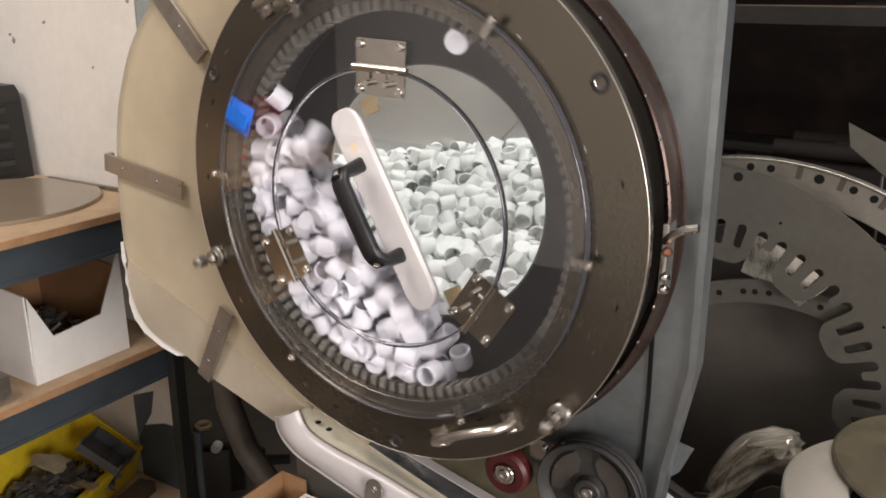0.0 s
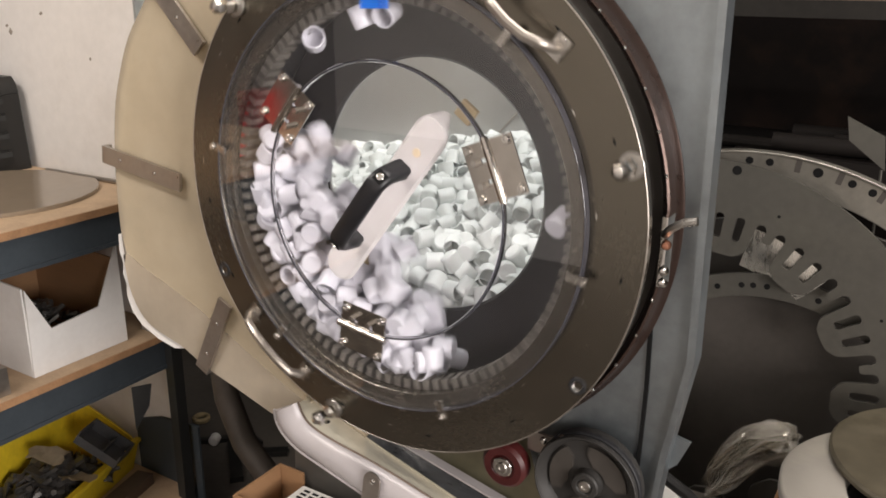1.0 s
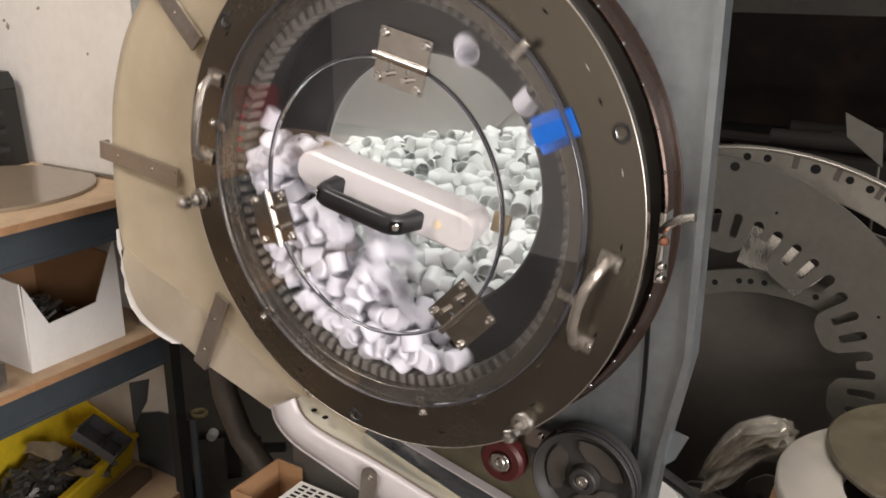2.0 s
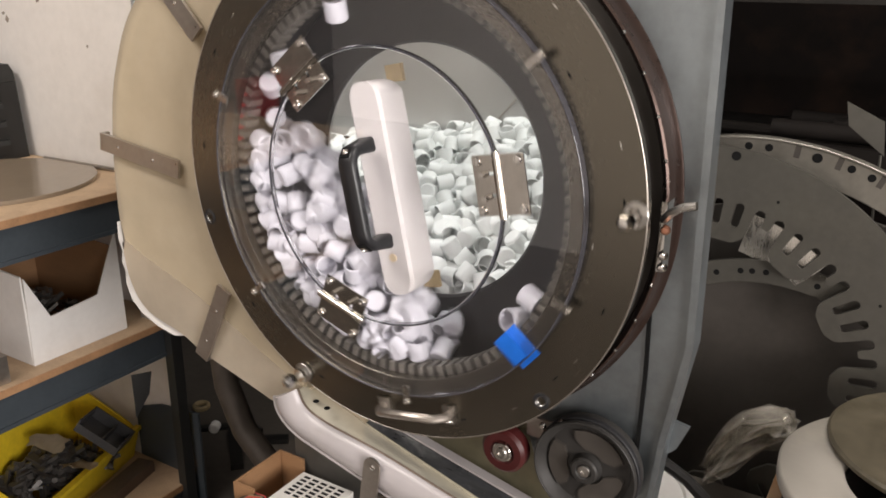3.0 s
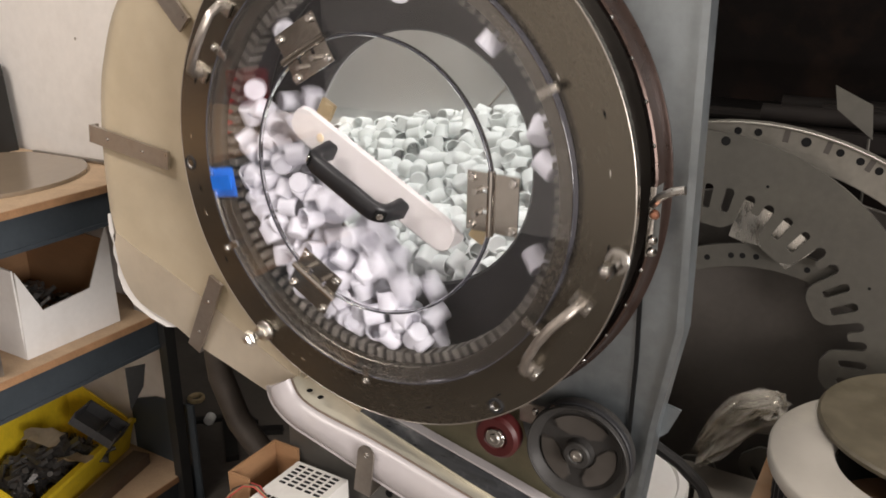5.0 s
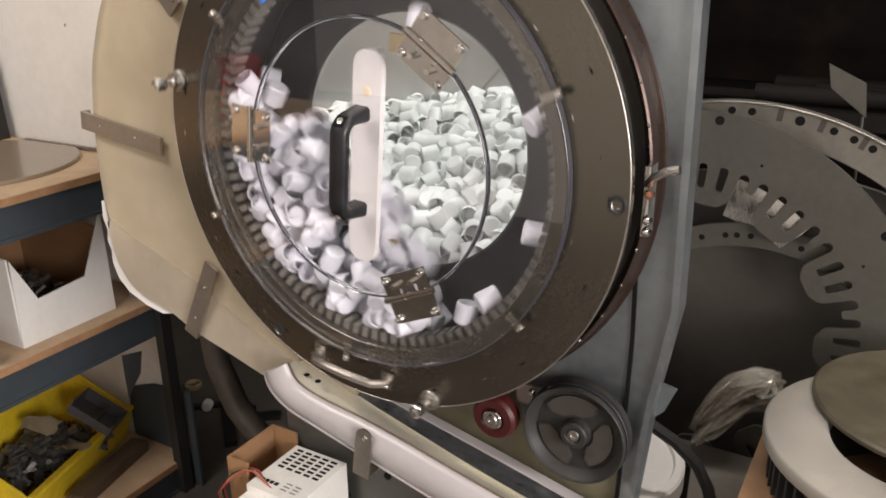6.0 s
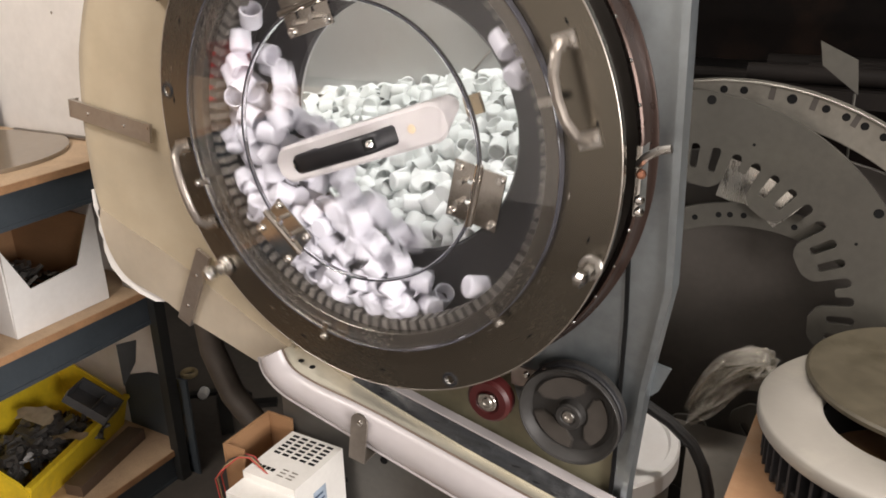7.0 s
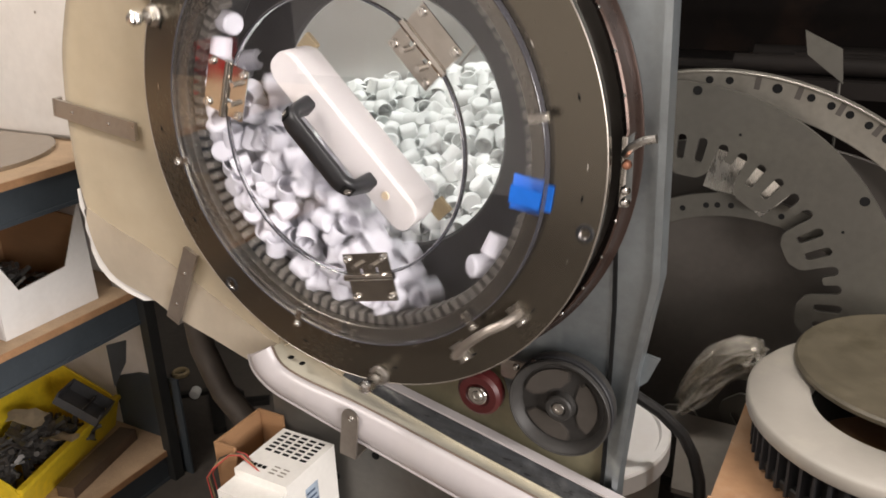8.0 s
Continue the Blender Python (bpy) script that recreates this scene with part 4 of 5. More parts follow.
def scraps(name, label, centre, size, count, seed, material, kind="stuff", cat="scrap metal", big=1.0):
    """A loose heap of small flat offcuts and pins, joined."""
    rng = random.Random(seed)
    bm = bmesh.new()
    for i in range(count):
        lx, ly, lz = big * rng.uniform(0.012, 0.05), big * rng.uniform(0.006, 0.02), big * rng.uniform(0.003, 0.012)
        before = len(bm.verts)
        u, v = rng.uniform(-1, 1), rng.uniform(-1, 1)
        h = (1 - 0.6 * max(abs(u), abs(v)) ** 2) * size[2] * rng.uniform(0.55, 1)
        if rng.random() < 0.3:
            tube([(-lx / 2, 0, 0), (lx / 2, 0, 0)], ly * 0.35, 8, bm)
        else:
            box(-lx / 2, lx / 2, -ly / 2, ly / 2, -lz / 2, lz / 2, 0, bm)
        m = Matrix.Translation((centre[0] + u * size[0], centre[1] + v * size[1], centre[2] + h)) @ Euler((rng.uniform(-0.7, 0.7), rng.uniform(-0.7, 0.7), rng.uniform(0, 6.3))).to_matrix().to_4x4()
        bm.verts.ensure_lookup_table()
        bmesh.ops.transform(bm, matrix=m, verts=bm.verts[before:])
    return solo(name, bm, material, label, cat, UP, kind=kind)


def build_shelf():
    sh = thing("shelving_unit", "blue-grey steel shelving with worn particle board shelves", "shelving", (0, 0, 0))
    x0, x1, y0, y1 = -1.95, -1.0, -1.3, 0.515
    for z in (-0.232, -0.572, -1.030):
        b = part("shelf_board", box(x0, x1 + 0.006, y0, y1, z - 0.017, z, 0.0015), BOARD, sh, "worn particle board shelf with a raw orange edge", at=UP)
        part("board_edge", box(x1 + 0.0062, x1 + 0.0085, y0, y1, z - 0.017, z - 0.001), BOARDEDGE, b)
        part("beam", box(x1 - 0.04, x1, y0, y1 - 0.002, z - 0.092, z - 0.0175, 0.002), BEAM, sh, "blue-grey painted steel beam", at=UP)
        part("beam_lip", box(x1 - 0.001, x1 + 0.004, y0, y1 - 0.002, z - 0.092, z - 0.083, 0.001), BEAM, sh, at=UP)
    for y in (0.475, -1.28):
        for x in (-1.0, -1.93):
            p = part("post", box(x - 0.003, x + 0.024, y, y + 0.003, -ZC, 0.9 if x < -1.5 else -0.25, 0.0008), DARKPOST, sh, at=UP)
            part("post_flange", box(x + 0.021, x + 0.024, y + 0.0032, y + 0.03, -ZC, 0.9 if x < -1.5 else -0.25, 0.0008), DARKPOST, p)
    part("gusset", prism([(0, 0), (0.0, -0.11), (0.035, -0.055), (0.045, 0)], -0.002, 0.002), DARKPOST, sh, at=UP @ pose(-0.985, 0.36, -0.664, 0, 0, 60))

    tb = thing("tool_chest", "black steel machinist tool chest with latches and drawers", "tool chest", (-1.48, 0.0, ZC - 0.232))
    body = [(-0.34, 0.0), (0.0, 0.0), (-0.012, 0.19), (-0.34, 0.19)]
    part("body", prism(body, -0.1, 0.50, 0.003), BLACKBOX, tb)
    part("lid", prism([(-0.34, 0.191), (-0.011, 0.191), (-0.016, 0.215), (-0.032, 0.232), (-0.34, 0.232)], -0.1, 0.50, 0.003), BLACKBOX, tb, "rounded black lid")
    for z in (0.017, 0.062, 0.107, 0.148):
        d = part("drawer", box(-0.01 - z * 0.06, 0.004 - z * 0.06, -0.08, 0.455, z, z + 0.037, 0.002), BLACKBOX, tb)
        part("pull", box(0.004 - z * 0.06, 0.009 - z * 0.06, -0.06, 0.45, z + 0.022, z + 0.034, 0.001), DARKPOST, d, "dark metal drawer pull")
    for y in (0.39, 0.0):
        la = part("latch", box(-0.008, 0.0, y - 0.022, y + 0.022, 0.155, 0.208, 0.002), STEEL, tb, "tarnished draw latch")
        part("loop", tube([(0.004, y - 0.012, 0.200), (0.006, y - 0.014, 0.165), (0.006, y + 0.014, 0.165), (0.004, y + 0.012, 0.200)], 0.0022, 6), NICKEL, la)

    rd = thing("round_plate", "smoky brown clear round plastic plate lying on the shelf", "plate", (-1.29, 0.285, ZC - 0.232))
    bm = disc(0.222, -0.009, 0.0, 64, 0.001)
    bmesh.ops.rotate(bm, verts=bm.verts, cent=(0, 0, 0), matrix=Matrix.Rotation(radians(-90), 3, "X"))
    part("disc", bm, mat("smoked_plate", (0.25, 0.195, 0.14), 0.07, 0.0, 0.06, 6, 0.0, 60, spec=0.7), rd)
    solo("thin_rod", tube([(-1.40, 0.49, -0.2255), (-1.13, 0.505, -0.2255)], 0.0055, 8), STRAP, "thin dull steel rod lying against the wall", "rod", UP)

    wb = thing("parts_box", "open white cardboard parts box with a cut-away front", "box", (0, 0, 0))
    w0, w1, ya, yb, zb, zt = -1.36, -1.035, 0.167, 0.402, -0.5715, -0.372
    front = [(ya, zb), (yb, zb), (0.400, -0.330), (0.338, -0.466), (0.220, -0.476), (0.173, zt - 0.004)]
    bm = bmesh.new()
    a = [bm.verts.new((w1, y, z)) for y, z in front]
    b = [bm.verts.new((w1 - 0.004, y, z)) for y, z in front]
    bm.faces.new(a), bm.faces.new(b[::-1])
    for i in range(6):
        bm.faces.new((a[i], a[(i + 1) % 6], b[(i + 1) % 6], b[i]))
    part("front_panel", bm, CARDWHITE, wb, at=UP)
    part("side_panel", prism([(w0, zb), (w1 - 0.0045, zb), (w1 - 0.0045, zt), (w0, zt + 0.015)], ya, ya + 0.004), CARDWHITE, wb, at=UP)
    part("side_panel", prism([(w0, zb), (w1 - 0.0045, zb), (w1 - 0.0045, zt), (w0, zt + 0.015)], yb - 0.004, yb), CARDBROWN, wb, at=UP)
    part("back_panel", box(w0 - 0.004, w0, ya, yb, zb, zt + 0.015), CARDBROWN, wb, at=UP)
    part("bottom", box(w0, w1 - 0.005, ya + 0.0045, yb - 0.0045, zb + 0.0005, zb + 0.004), CARDBROWN, wb, at=UP)
    scraps("offcuts", "heap of dark steel offcuts inside the white box", (-1.20, 0.285, zb + 0.006), (0.125, 0.085, 0.085), 170, 3, SCRAP)
    solo("steel_block", box(-1.10, -1.012, 0.02, 0.10, -0.5715, -0.512, 0.003), STRAP, "dull grey steel block on the shelf", "block", UP)
    fl = thing("plastic_sheet", "pale bluish plastic sheet leaning behind the box", "sheet", (0, 0, 0))
    part("sheet", box(-1.06, -0.90, 0.462, 0.466, -0.5715, -0.35, 0.001), HOPPERM, fl, at=UP)

    yb_ = thing("storage_bin", "yellow plastic stacking bin full of steel offcuts", "bin", (-1.250, 0.285, ZC - 1.030), turn=18.0)
    part("bottom", box(-0.065, 0.10, -0.20, 0.19, 0.0005, 0.006, 0.001), YELLOW, yb_)
    side = [(0.10, 0.0), (0.125, 0.075), (0.10, 0.10), (-0.06, 0.20), (-0.085, 0.2), (-0.065, 0.0)]
    part("end_wall", prism(side, 0.19, 0.196, 0.001), YELLOW, yb_, "scuffed yellow end wall")
    part("end_wall", prism(side, -0.206, -0.20, 0.001), YELLOW, yb_)
    bm = box(-0.004, 0.004, -0.20, 0.19, 0.0, 0.092, 0.0015)
    part("front_wall", bm, YELLOW, yb_, at=pose(0.101, 0, 0.0, 0, 16, 0))
    part("front_lip", box(0.118, 0.134, -0.206, 0.196, 0.084, 0.094, 0.003), YELLOW, yb_)
    part("back_wall", box(-0.071, -0.0655, -0.20, 0.19, 0.0, 0.2, 0.001), YELLOW, yb_)
    scraps("offcuts", "heap of dark greasy steel offcuts in the bin", (-1.220, 0.255, -1.02), (0.062, 0.145, 0.125), 360, 8, SCRAP, big=1.2)
    for x, y, z, s, rx, rz, lab in ((-1.215, 0.270, -0.872, 0.042, 10, 35, "torn cream paper packet among the offcuts"), (-1.128, 0.285, -0.915, 0.040, -14, 62, "folded cream paper packet on the bin edge")):
        bm = bmesh.new()
        grid = [[bm.verts.new((s * (2 * i / 5 - 1) + 0.004 * math.sin(2.0 * j), s * 0.62 * (2 * j / 4 - 1), 0.006 * math.sin(1.3 * i + j) + 0.004 * (i % 2))) for j in range(5)] for i in range(6)]
        for i in range(5):
            for j in range(4):
                bm.faces.new((grid[i][j], grid[i + 1][j], grid[i + 1][j + 1], grid[i][j + 1]))
        bmesh.ops.solidify(bm, geom=bm.faces[:], thickness=0.0035)
        solo("paper_packet", bm, PAPER, lab, "paper", UP @ pose(x, y, z, rx, 16, rz))
    tr = thing("plastic_tray", "small dark grey plastic tray leaning in the yellow bin", "tray", (-1.180, 0.392, ZC - 0.905))
    lean = pose(0, 0, 0, -12, 34, 24)
    part("base", box(-0.060, 0.060, -0.048, 0.048, 0.0, 0.004, 0.001), GREYPL, tr, at=lean)
    for args in ((0.056, 0.060, -0.048, 0.048, 0.0042, 0.034), (-0.060, -0.056, -0.048, 0.048, 0.0042, 0.034), (-0.0558, 0.0558, 0.044, 0.048, 0.0042, 0.034), (-0.0558, 0.0558, -0.048, -0.044, 0.0042, 0.022)):
        part("rim_wall", box(*args, 0.001), GREYPL, tr, at=lean)
    part("divider", box(0.010, 0.013, -0.0438, 0.0438, 0.0042, 0.026, 0.0008), PLATEGREY, tr, "pale worn divider", at=lean)
    solo("steel_bar", box(-0.024, 0.024, -0.125, 0.125, 0.0, 0.03, 0.002), RUSTBAR, "rust-brown flat steel bar on the bottom shelf", "bar", UP @ pose(-1.095, 0.352, -1.0297, 0, 0, 14))


def cut_plate(loops, y0, y1):
    """A flat plate between closed outlines in x and z; the first is its outer edge, the others are holes."""
    bm = bmesh.new()
    rims = []
    for pts in loops:
        vs = [bm.verts.new((x, y0, z)) for x, z in pts]
        rims.append(vs)
        for i in range(len(vs)):
            bm.edges.new((vs[i], vs[(i + 1) % len(vs)]))
    bmesh.ops.triangle_fill(bm, use_beauty=True, use_dissolve=False, edges=bm.edges[:])
    front = bm.faces[:]
    back = {}
    for f in front:
        for v in f.verts:
            if v not in back:
                back[v] = bm.verts.new((v.co.x, y1, v.co.z))
    for f in front:
        bm.faces.new([back[v] for v in reversed(f.verts)])
    for vs in rims:
        for i in range(len(vs)):
            p, q = vs[i], vs[(i + 1) % len(vs)]
            bm.faces.new((p, q, back[q], back[p]))
    return bm


def toothed_plate(name, parent):
    """A flat feed ring with slotted, round-cornered tabs on its inner side."""
    def at(r, deg):
        return polar(r, deg)[::2]
    step, first = 26.9, 56.0
    edge = [(-13.45, 0.243), (-12.4, 0.243), (-11.95, 0.246), (-11.85, 0.260), (-11.3, 0.2652), (-10.2, 0.267), (-9.1, 0.2652), (-8.55, 0.260), (-8.35, 0.224), (-7.9, 0.2165), (-6.9, 0.2120), (-4.8, 0.2055), (-3.8, 0.2040), (0, 0.2032)]
    edge = edge + [(-a, r) for a, r in edge[-2:0:-1]]
    inner = []
    for k in range(13):
        inner += [at(r, first - step * 6 + step * k + a) for a, r in edge]
    inner += [at(0.255, first - step * 6.5 - 3), at(0.255, first - step * 6.5 - 7)][::-1]
    loops = [[at(0.3446, a) for a in range(0, 360, 2)], inner]
    for k in range(13):
        for mid in (-3.4, 3.4):
            c = first - step * 6 + step * k + mid
            slot = [(-1.45, 0.2320), (-0.9, 0.2285), (0.9, 0.2285), (1.45, 0.2320), (1.45, 0.2615), (1.0, 0.2650), (0, 0.2665), (-1.0, 0.2650), (-1.45, 0.2615)]
            loops.append([at(r, c + a) for a, r in slot])
    return part(name, cut_plate(loops, 0.0, 0.006), PLATEGREY, parent, smooth=0.4)


def build_right_side():
    def hole_row(parent, r, angles, y, size):
        mesh = finish("bolt_hole", disc(size, -0.0006, 0.001, 16, 0.0002), DARKHOLE, 0.6)
        for a in angles:
            share("bolt_hole", mesh, parent, Matrix.Translation(polar(r, a, y)))

    # three stored ring plates, leaning one behind another
    p1 = thing("feed_plate", "grey steel feed ring with slotted inner tabs, stood on edge", "feed plate", (0.2365, 0.5, ZC - 0.3517), "stored plates")
    ring1 = toothed_plate("ring", p1)
    hole_row(ring1, 0.333, (84.2, 35.5, -13.0, 133.0), 0.0, 0.0068)
    hole_row(ring1, 0.289, (70.0, 30.1, 110.0), 0.0, 0.0022)
    p2 = thing("rim_plate", "large grey steel rim ring with a row of bolt holes", "rim plate", (0.300, 0.535, ZC - 0.418), "stored plates")
    ring2 = part("ring", ring(0.372, 0.420, 0.0, 0.008, 128, 0.001), PLATERIM, p2)
    hole_row(ring2, 0.408, (93.0, 89.0, 73.0, 69.0, 65.2, 61.2), 0.0, 0.0056)
    hole_row(ring2, 0.407, (79.6, 57.0, 53.0, 49.0, 45.0), 0.0, 0.0070)
    slug = finish("worn_slot", box(-0.004, 0.004, -0.0006, 0.001, -0.009, 0.009, 0.0002), PLATEDARK, 0.6)
    for a in (83.5, 75.4, 67.1, 59.3):
        share("worn_slot", slug, ring2, Matrix.Translation(polar(0.409, a, 0.0)) @ spun(a - 90))
    part("lip", ring(0.4195, 0.423, -0.006, 0.014, 128, 0.001), PLATERIM, p2)
    p3 = thing("inner_plate", "narrow grey steel ring with small bolt holes", "ring plate", (0.341, 0.516, ZC - 0.446), "stored plates")
    ring3 = part("ring", ring(0.235, 0.272, 0.0, 0.006, 96, 0.001), PLATEGREY, p3)
    hole_row(ring3, 0.253, (109.0, 100.8, 97.0, 92.5, 76.0, 60.0), 0.0, 0.0045)
    p4 = thing("blank_plate", "dull dark grey round blank plate stood on edge", "round plate", (0.36, 0.575, ZC - 0.60), "stored plates")
    part("disc", disc(0.50, 0.0, 0.008, 96), PLATEDARK, p4)
    bent = lathe([(0.190, 0.012), (0.215, 0.003), (0.236, 0.0), (0.254, 0.006)], 30, False, None, (0, 0, 0), 47, 75)
    part("bright_guide", bent, GUIDE, p1, "bright brushed sheet guide behind the slots", at=Matrix.Translation((0, 0.0075, 0)))
    solo("plate_rack", box(0.10, 0.95, 0.49, 0.62, -ZC, -0.7185, 0.004), PLATEDARK, "low dark steel rack under the stored plates", "rack", UP)

    fl = thing("sheet_flag", "thin grey sheet metal flag on a stem", "sheet metal", (0, 0, 0))
    part("flag", prism([(0.392, 0.054), (0.445, 0.029), (0.452, -0.021), (0.399, 0.019)], 0.618, 0.620), PLATEGREY, fl, at=UP)
    part("stem", tube([(0.447, 0.619, -0.02), (0.459, 0.619, -0.3)], 0.002, 6), PLATEGREY, fl, at=UP)

    rk = thing("storage_rack", "dark steel storage rack in the recess", "rack", (0, 0, 0))
    for z in (0.19, -0.14, -0.5):
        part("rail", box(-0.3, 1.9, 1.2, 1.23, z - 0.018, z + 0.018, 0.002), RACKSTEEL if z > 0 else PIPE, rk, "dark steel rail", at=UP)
        part("shelf", box(-0.3, 1.9, 1.23, 1.75, z - 0.018, z - 0.01, 0.001), BLACKBOX, rk, at=UP)
    for x in (-0.29, 1.88):
        part("post", box(x, x + 0.04, 1.19, 1.23, -ZC, 1.2, 0.002), BLACKBOX, rk, at=UP)
    rng = random.Random(5)
    for k in range(4):
        x, z = rng.uniform(0.05, 0.75), rng.choice((-0.135, -0.13))
        solo("dark_pipe", tube([(x - 0.3, 1.26 + 0.05 * k, -0.1), (x + 0.6, 1.26 + 0.05 * k, -0.1)], 0.02, 12), PIPE, "rusty pipe lying on the rack, near-black for the recess shade", "pipe", UP, "pipes on the rack")

    for k in range(9):
        x, y, r = rng.uniform(-0.1, 0.5), 1.27 + 0.045 * k, rng.uniform(0.008, 0.02)
        z = (0.182, -0.148)[k % 2] + r
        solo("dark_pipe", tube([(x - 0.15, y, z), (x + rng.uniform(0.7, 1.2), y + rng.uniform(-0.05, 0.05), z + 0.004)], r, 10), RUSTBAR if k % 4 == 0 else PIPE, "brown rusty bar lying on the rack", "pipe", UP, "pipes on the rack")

    # stack of discs on a taped carton
    ca = thing("carton", "brown cardboard carton closed with shiny packing tape", "carton", (0.0, 0.0, 0.0))
    part("body", box(0.412, 0.78, 0.065, 0.40, 0.0, ZC - 0.380, 0.004), TAPED, ca)
    part("flap", prism([(0.405, ZC - 0.44), (0.50, ZC - 0.46), (0.51, ZC - 0.40), (0.41, ZC - 0.375)], 0.058, 0.0615, 0.0008), TAPED, ca, "torn cardboard flap")
    part("tape", box(0.411, 0.78, 0.0620, 0.0640, ZC - 0.435, ZC - 0.382), clear_mat("packing_tape", (0.85, 0.72, 0.5), 0.12, 0.08, 1.5, (0.6, 0.42, 0.25)), ca, "shiny brown packing tape")

    for x, dz, rx, rz, w, h in ((0.414, -0.400, 14, -14, 0.075, 0.060), (0.432, -0.452, -9, 10, 0.085, 0.075), (0.405, -0.515, 16, 8, 0.070, 0.090), (0.520, -0.425, -12, -7, 0.11, 0.065)):
        part("torn_tape", prism([(0, 0), (w, -0.012), (w * 0.86, -h), (w * 0.4, -h * 0.82), (-0.008, -h * 0.9)], -0.0006, 0.0006), TAPED, ca, "torn shiny strip of packing tape", at=UP @ pose(x, 0.047, dz, rx, 0, rz))

    def flat(bm):
        bmesh.ops.rotate(bm, verts=bm.verts, cent=(0, 0, 0), matrix=Matrix.Rotation(radians(-90), 3, "X"))
        return bm

    dr = thing("ribbed_drum", "dark ribbed feed drum lying flat on the carton", "drum", (0.592, 0.215, ZC - 0.3795))
    part("core", flat(ring(0.10, 0.148, -0.0595, 0.0, 64)), BLACKBOX, dr)
    part("rim", flat(ring(0.149, 0.158, -0.016, -0.004, 64)), BLACKBOX, dr)
    rib = finish("rib", box(0.146, 0.162, -0.002, 0.002, 0.004, 0.058, 0.0008, seg=1), RUBBER, 0.6)
    for k in range(60):
        share("rib", rib, dr, Matrix.Rotation(radians(6 * k), 4, "Z"))
    wd = thing("white_ring", "thick white plastic ring lying on the dark drum", "ring", (0.590, 0.213, ZC - 0.3195))
    part("ring", flat(ring(0.100, 0.1705, -0.0195, 0.0, 96, 0.003)), WHITEDISC, wd, smooth=0.9)
    od = thing("tan_disc", "stained tan disc lying on the white ring", "disc", (0.606, 0.296, ZC - 0.2995))
    part("disc", flat(disc(0.146, -0.010, 0.0, 96, 0.003)), OLIVEDISC, od)

    # crumpled film bag: folded sheets of thin film gathered at the lower end
    bag = thing("plastic_bag", "crumpled clear plastic bag tucked beside the carton", "plastic bag", (0.347, 0.455, ZC - 0.440))
    rng = random.Random(12)
    for k in range(6):
        tilt, wide, off = rng.uniform(-0.25, 0.3), rng.uniform(0.030, 0.046), Vector((rng.uniform(-9, 9), k * 3.1, 0))
        bm = bmesh.new()
        rows = []
        for i in range(34):
            u = i / 33
            spread = wide * (0.30 + 0.9 * math.sin(math.pi * (0.08 + 0.72 * u)) ** 1.3)
            cx, cz = -0.062 + 0.15 * u - 0.02 * u * u, -0.085 + 0.16 * u + 0.035 * math.sin(3 * u + tilt)
            row = []
            for j in range(30):
                v = j / 29 * 2 - 1
                crease = noise.noise(Vector((v * 4.5, u * 1.6, 0)) + off)
                fine_crease = noise.noise(Vector((v * 12.0, u * 3.5, 4)) + off)
                y = 0.022 * math.cos(1.5 * v) * (1 if k % 2 else -1) - 0.030 * (abs(crease) * 2 - 0.5) - 0.010 * abs(fine_crease)
                w = spread * (v + 0.35 * crease + tilt * (1 - u))
                end = 0.012 * noise.noise(Vector((v * 5, 7, 0)) + off) * u
                row.append(bm.verts.new((0.82 * (cx - 0.55 * w + end), y, 0.62 * (cz + 0.8 * w + 0.014 * crease + end) - 0.004)))
            rows.append(row)
        for a, b in zip(rows, rows[1:]):
            for i in range(29):
                bm.faces.new((a[i], a[i + 1], b[i + 1], b[i]))
        part("film_fold", bm, BAG, bag, smooth=1.2)

    bu = thing("bucket", "white plastic bucket with a snap-on lid", "bucket", (0.171, 0.305, ZC - 0.87))
    part("body", flat(lathe([(0, 0.0), (0.120, 0.0), (0.132, -0.352), (0, -0.352)], 64)), WHITEDISC, bu)
    part("lid", flat(lathe([(0, -0.364), (0.124, -0.364), (0.127, -0.370), (0.138, -0.370), (0.141, -0.366), (0.141, -0.338), (0.134, -0.338), (0.134, -0.353), (0, -0.353)], 64)), LIDWHITE, bu, "white lid with a raised rim")
    solo("bucket_crate", box(0.05, 0.29, 0.18, 0.43, -ZC, -0.8705, 0.003), BLACKBOX, "dark crate under the bucket", "crate", UP)
    solo("power_cable", tube([(0.20, 0.26, -0.36), (0.26, 0.25, -0.385), (0.309, 0.25, -0.408), (0.341, 0.25, -0.434), (0.358, 0.25, -0.465), (0.368, 0.25, -0.50), (0.372, 0.25, -0.54), (0.37, 0.25, -0.8), (0.36, 0.26, -1.11)], 0.0085, 10), CABLE, "thick black power cable hanging from the machine", "cable", UP)
    solo("bent_tab", prism([(0.318, -0.240), (0.338, -0.244), (0.326, -0.275), (0.316, -0.285)], 0.10, 0.104, 0.0008), GALV, "bent galvanised tab behind the plate edge", "bracket", UP)
    solo("floor_sheet", slab([(0.325, 0.285), (0.408, 0.285), (0.408, 0.42), (0.385, 0.485), (0.25, 0.485), (0.30, 0.42)], -0.56, -0.552, 0.001), ZINC, "flat grey steel sheet behind the machine", "sheet metal", UP)
    solo("sheet_stand", box(0.33, 0.40, 0.29, 0.40, -ZC, -0.5605, 0.003), BLACKBOX, "dark crate under the grey sheet", "crate", UP)


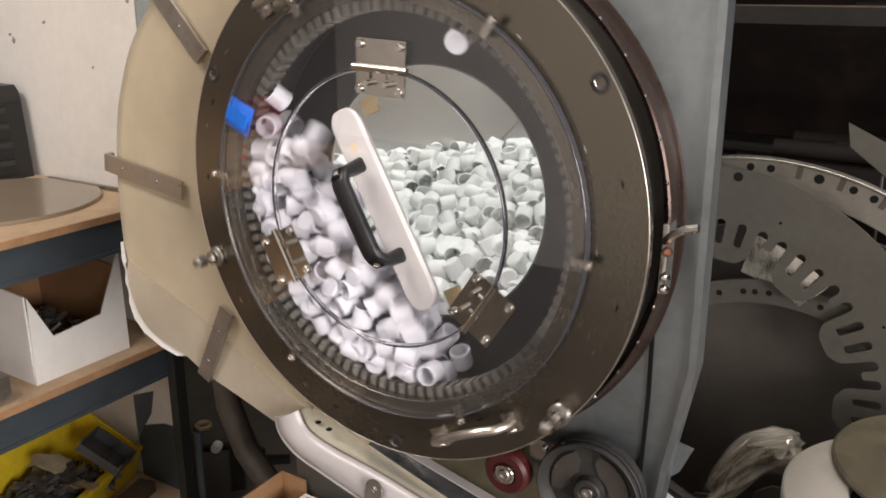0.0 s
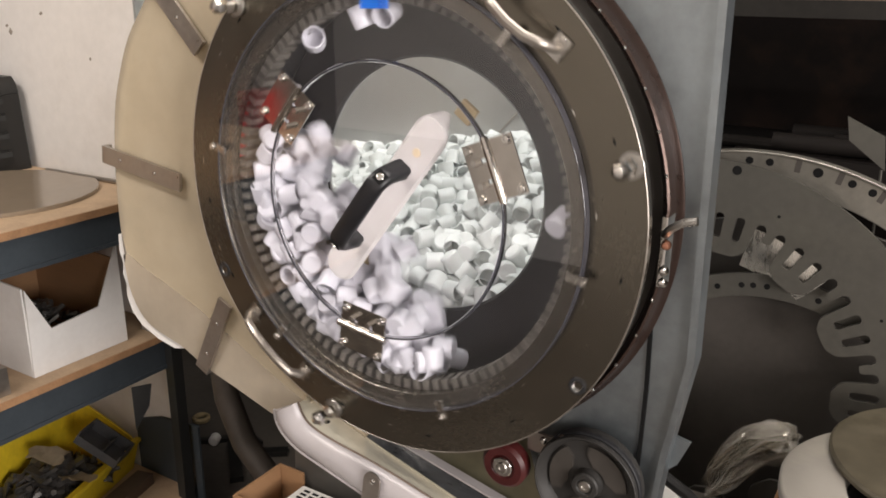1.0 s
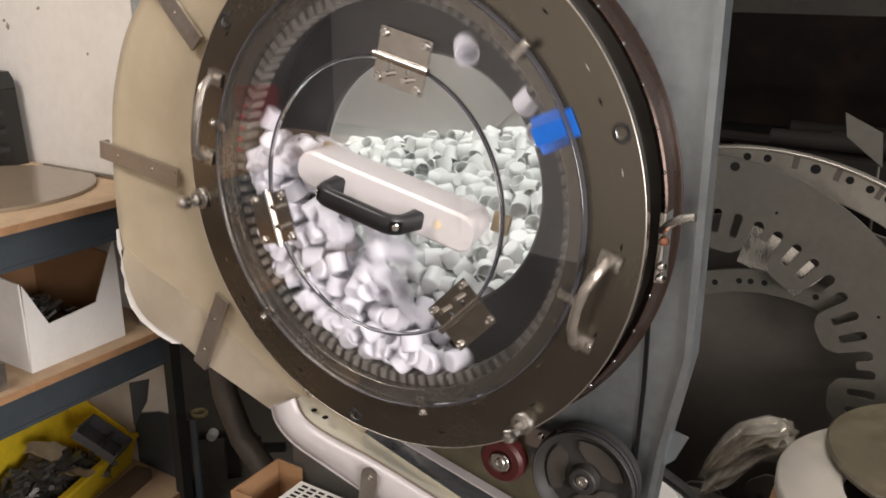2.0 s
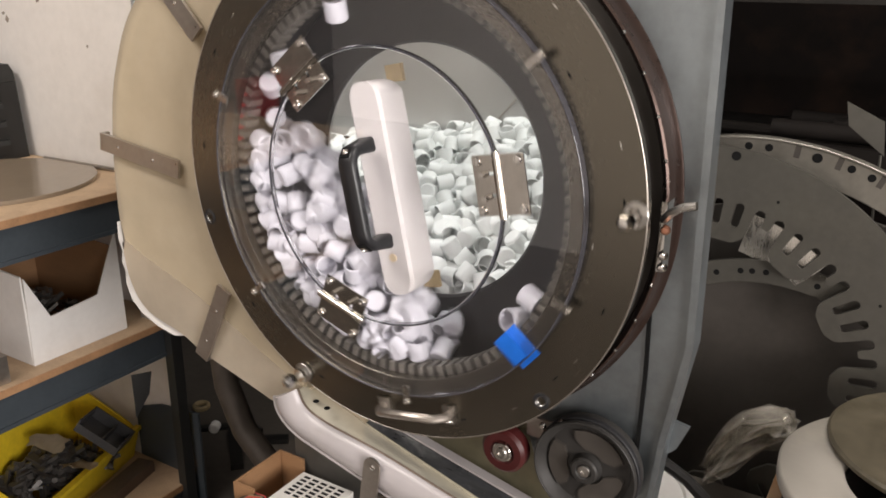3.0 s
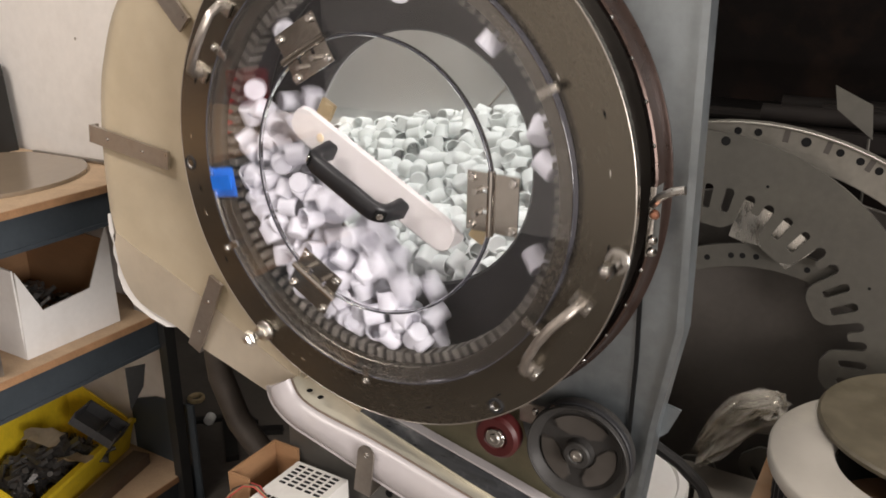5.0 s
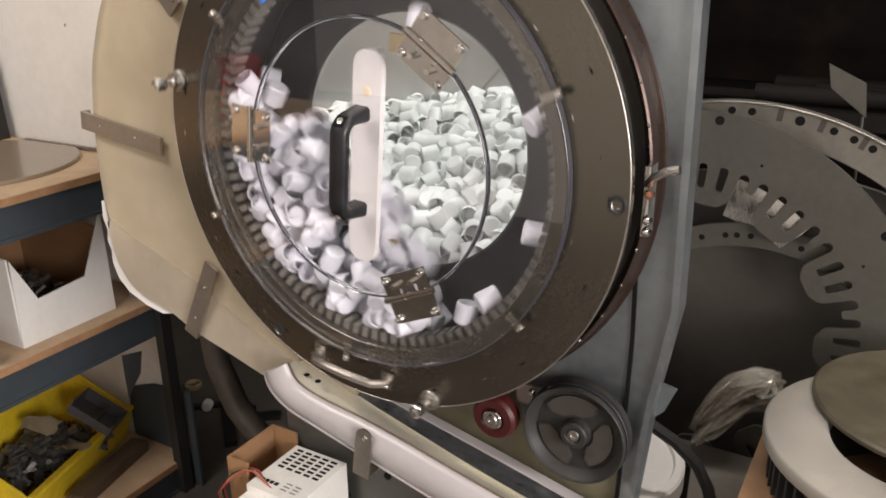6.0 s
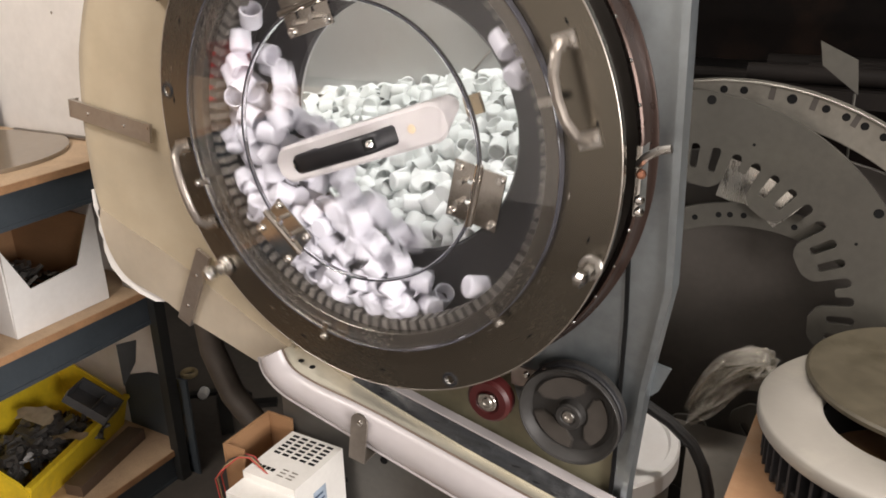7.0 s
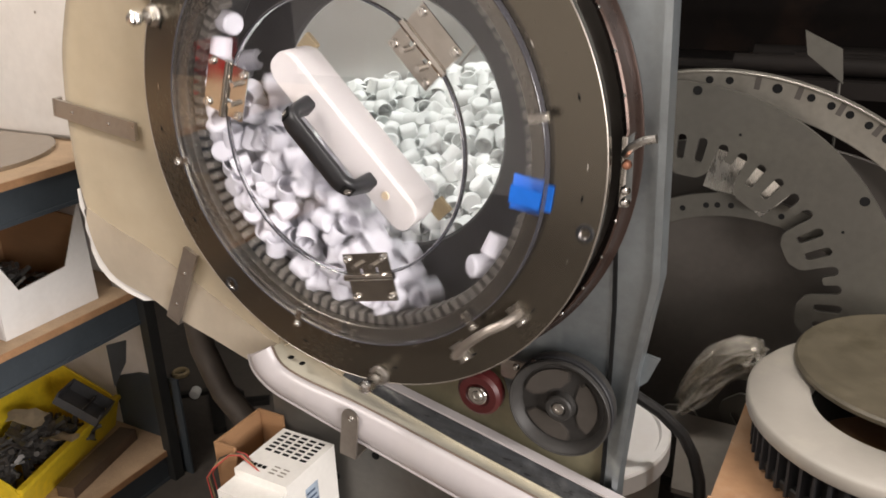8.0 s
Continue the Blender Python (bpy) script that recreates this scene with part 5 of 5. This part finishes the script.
def build_low_things():
    # inverter on a crate, beside an open carton
    solo("crate", box(-0.36, -0.09, -0.06, 0.095, -ZC, -0.70, 0.004), CARDBROWN, "brown cardboard crate in front of the machine", "crate", UP)
    iv = thing("inverter", "white motor inverter with vent slots and loose wires", "inverter", (-0.217, 0.0, ZC - 0.70))
    part("body", box(0.0, 0.094, -0.025, 0.085, 0.0, 0.209, 0.003), DEVICE, iv)
    part("front_cover", box(0.001, 0.093, -0.062, -0.0255, 0.0, 0.198, 0.004), DEVICE, iv, "white front cover with a display")
    slot = finish("vent", box(-0.0052, 0.0052, -0.0021, 0.0021, 0.0, 0.0008), DARKHOLE, 0.6)
    for i in range(5):
        for j in range(6):
            share("vent", slot, iv, Matrix.Translation((0.015 + 0.0158 * i, 0.076 - 0.0088 * j, 0.209)))
    term = finish("terminal", box(-0.003, 0.003, -0.003, 0.003, 0.0, 0.0008), DARKHOLE, 0.6)
    for i in range(4):
        share("terminal", term, iv, Matrix.Translation((0.012 + 0.0085 * i, -0.004, 0.209)))
    small = finish("small_vent", box(-0.005, 0.005, -0.001, 0.001, 0.0, 0.0006), STRAP, 0.6)
    for i in range(2):
        for j in range(3):
            share("small_vent", small, iv, Matrix.Translation((0.055 + 0.016 * i, 0.004 - 0.007 * j, 0.209)))
    part("writing_bar", box(0.025, 0.062, -0.0626, -0.0621, 0.178, 0.183), DARKHOLE, iv)
    part("writing_bar", box(0.032, 0.055, -0.0626, -0.0621, 0.171, 0.175), DARKHOLE, iv)
    part("display", box(0.016, 0.068, -0.0628, -0.0622, 0.10, 0.162, 0.0003), STRAP, iv, "grey display panel")
    for k in range(5):
        part("groove", box(0.006, 0.090, -0.0624, -0.0621, 0.186 - 0.003 * k, 0.1868 - 0.003 * k), STRAP, iv)
    part("side_label", box(0.0942, 0.0946, 0.012, 0.040, 0.115, 0.178), LABELBLUE, iv, "blue and white rating label")
    for k in range(6):
        part("writing_bar", box(0.0947, 0.0950, 0.014, 0.038 - 0.003 * (k % 3), 0.119 + 0.0095 * k, 0.1225 + 0.0095 * k), PRINT, iv)
    for k, m in enumerate((WIRERED, CABLE, BROWNSTAIN, WIRERED)):
        y = 0.0 - 0.004 * k
        part("wire", tube([(0.012 + 0.0085 * k, y - 0.002, 0.208), (0.002, y, 0.217 + 0.002 * k), (-0.02, y, 0.216), (-0.045, y - 0.004 * k, 0.204 - 0.004 * k), (-0.062, y - 0.01, 0.17), (-0.05, y - 0.015, 0.13)], 0.0011, 6), m, iv, "loose thin wire")
    bx = thing("open_carton", "open brown cardboard carton beside the inverter", "carton", (0, 0, 0))
    for args in ((-0.271, -0.267, -0.006, 0.094, -0.70, -0.475), (-0.2665, -0.222, 0.090, 0.094, -0.70, -0.475), (-0.2665, -0.232, -0.006, -0.002, -0.70, -0.475), (-0.226, -0.222, 0.0, 0.0895, -0.70, -0.52)):
        part("side", box(*args), CARDBROWN, bx, at=UP)
    # dark hose and clutter behind
    path = [(-0.60, 0.31, -0.30), (-0.625, 0.31, -0.45), (-0.615, 0.31, -0.56), (-0.575, 0.31, -0.65), (-0.50, 0.31, -0.72), (-0.40, 0.30, -0.77), (-0.28, 0.28, -0.80)]
    fine = []
    for p, q in zip(path, path[1:]):
        fine += [tuple(Vector(p).lerp(Vector(q), k / 4)) for k in range(4)]
    solo("air_hose", tube(fine + [path[-1]], 0.025, 20), mat("dark_hose", (0.060, 0.049, 0.040), 0.5, 0.1, 0.3, 10, 0.0004, 50), "thick dark curved hose under the machine", "hose", UP)
    solo("steel_sheet", prism([(-1.20, -ZC), (-0.958, -ZC), (-0.958, -0.835), (-1.10, -0.850), (-1.20, -0.885)], 0.517, 0.523), BEAM, "dark blue-grey steel panel against the wall", "panel", UP)
    solo("steel_beam", box(-1.02, -0.62, 0.98, 1.04, 0.14, 0.19, 0.004), PIPE, "dark steel beam lying behind the machine", "beam")
    for x in (-0.98, -0.66):
        solo("beam_block", box(x - 0.04, x + 0.04, 0.97, 1.05, 0.0, 0.1395, 0.004), RACKSTEEL, "dark block under the steel beam", "block")
    solo("pipe_ring", ring(0.016, 0.028, -0.009, 0.009, 24, 0.004), BROWNSTAIN, "dirty tan ring lying on the floor", "ring", pose(-1.37, 0.88, 0.0095, 90, 0, 0))
    solo("plastic_bung", lathe([(0, -0.03), (0.012, -0.03), (0.016, -0.026), (0.016, 0.0), (0, 0.0)], 16), LIDWHITE, "small white plastic bung lying on the floor", "bung", pose(-1.235, 0.815, 0.0165, 0, 0, 30))
    rng = random.Random(9)
    for k in range(5):
        x, y = -1.05 - 0.05 * k, rng.uniform(0.76, 0.95)
        w, h = rng.uniform(0.02, 0.05), rng.uniform(0.05, 0.11)
        solo("dark_offcut", box(-h, h, -w * 0.5, w * 0.5, 0.0, w * 0.5, 0.003), BLACKBOX, "dark steel offcut lying on the floor", "offcut", pose(x, y, 0.0005, 0, 0, rng.uniform(-50, 50)), "offcuts on the floor")

# ---- build ----
build_room()
pulley = build_machine()
wheel = build_wheel()
build_hopper_caps()
CAPS = build_caps()
for build in (build_shelf, build_right_side, build_low_things):
    build()


def motions():
    walk(wheel, WHEEL_ROWS)
    walk(pulley, PULLEY_ROWS)
    for ob, rows in CAPS:
        walk(ob, rows)


motions()
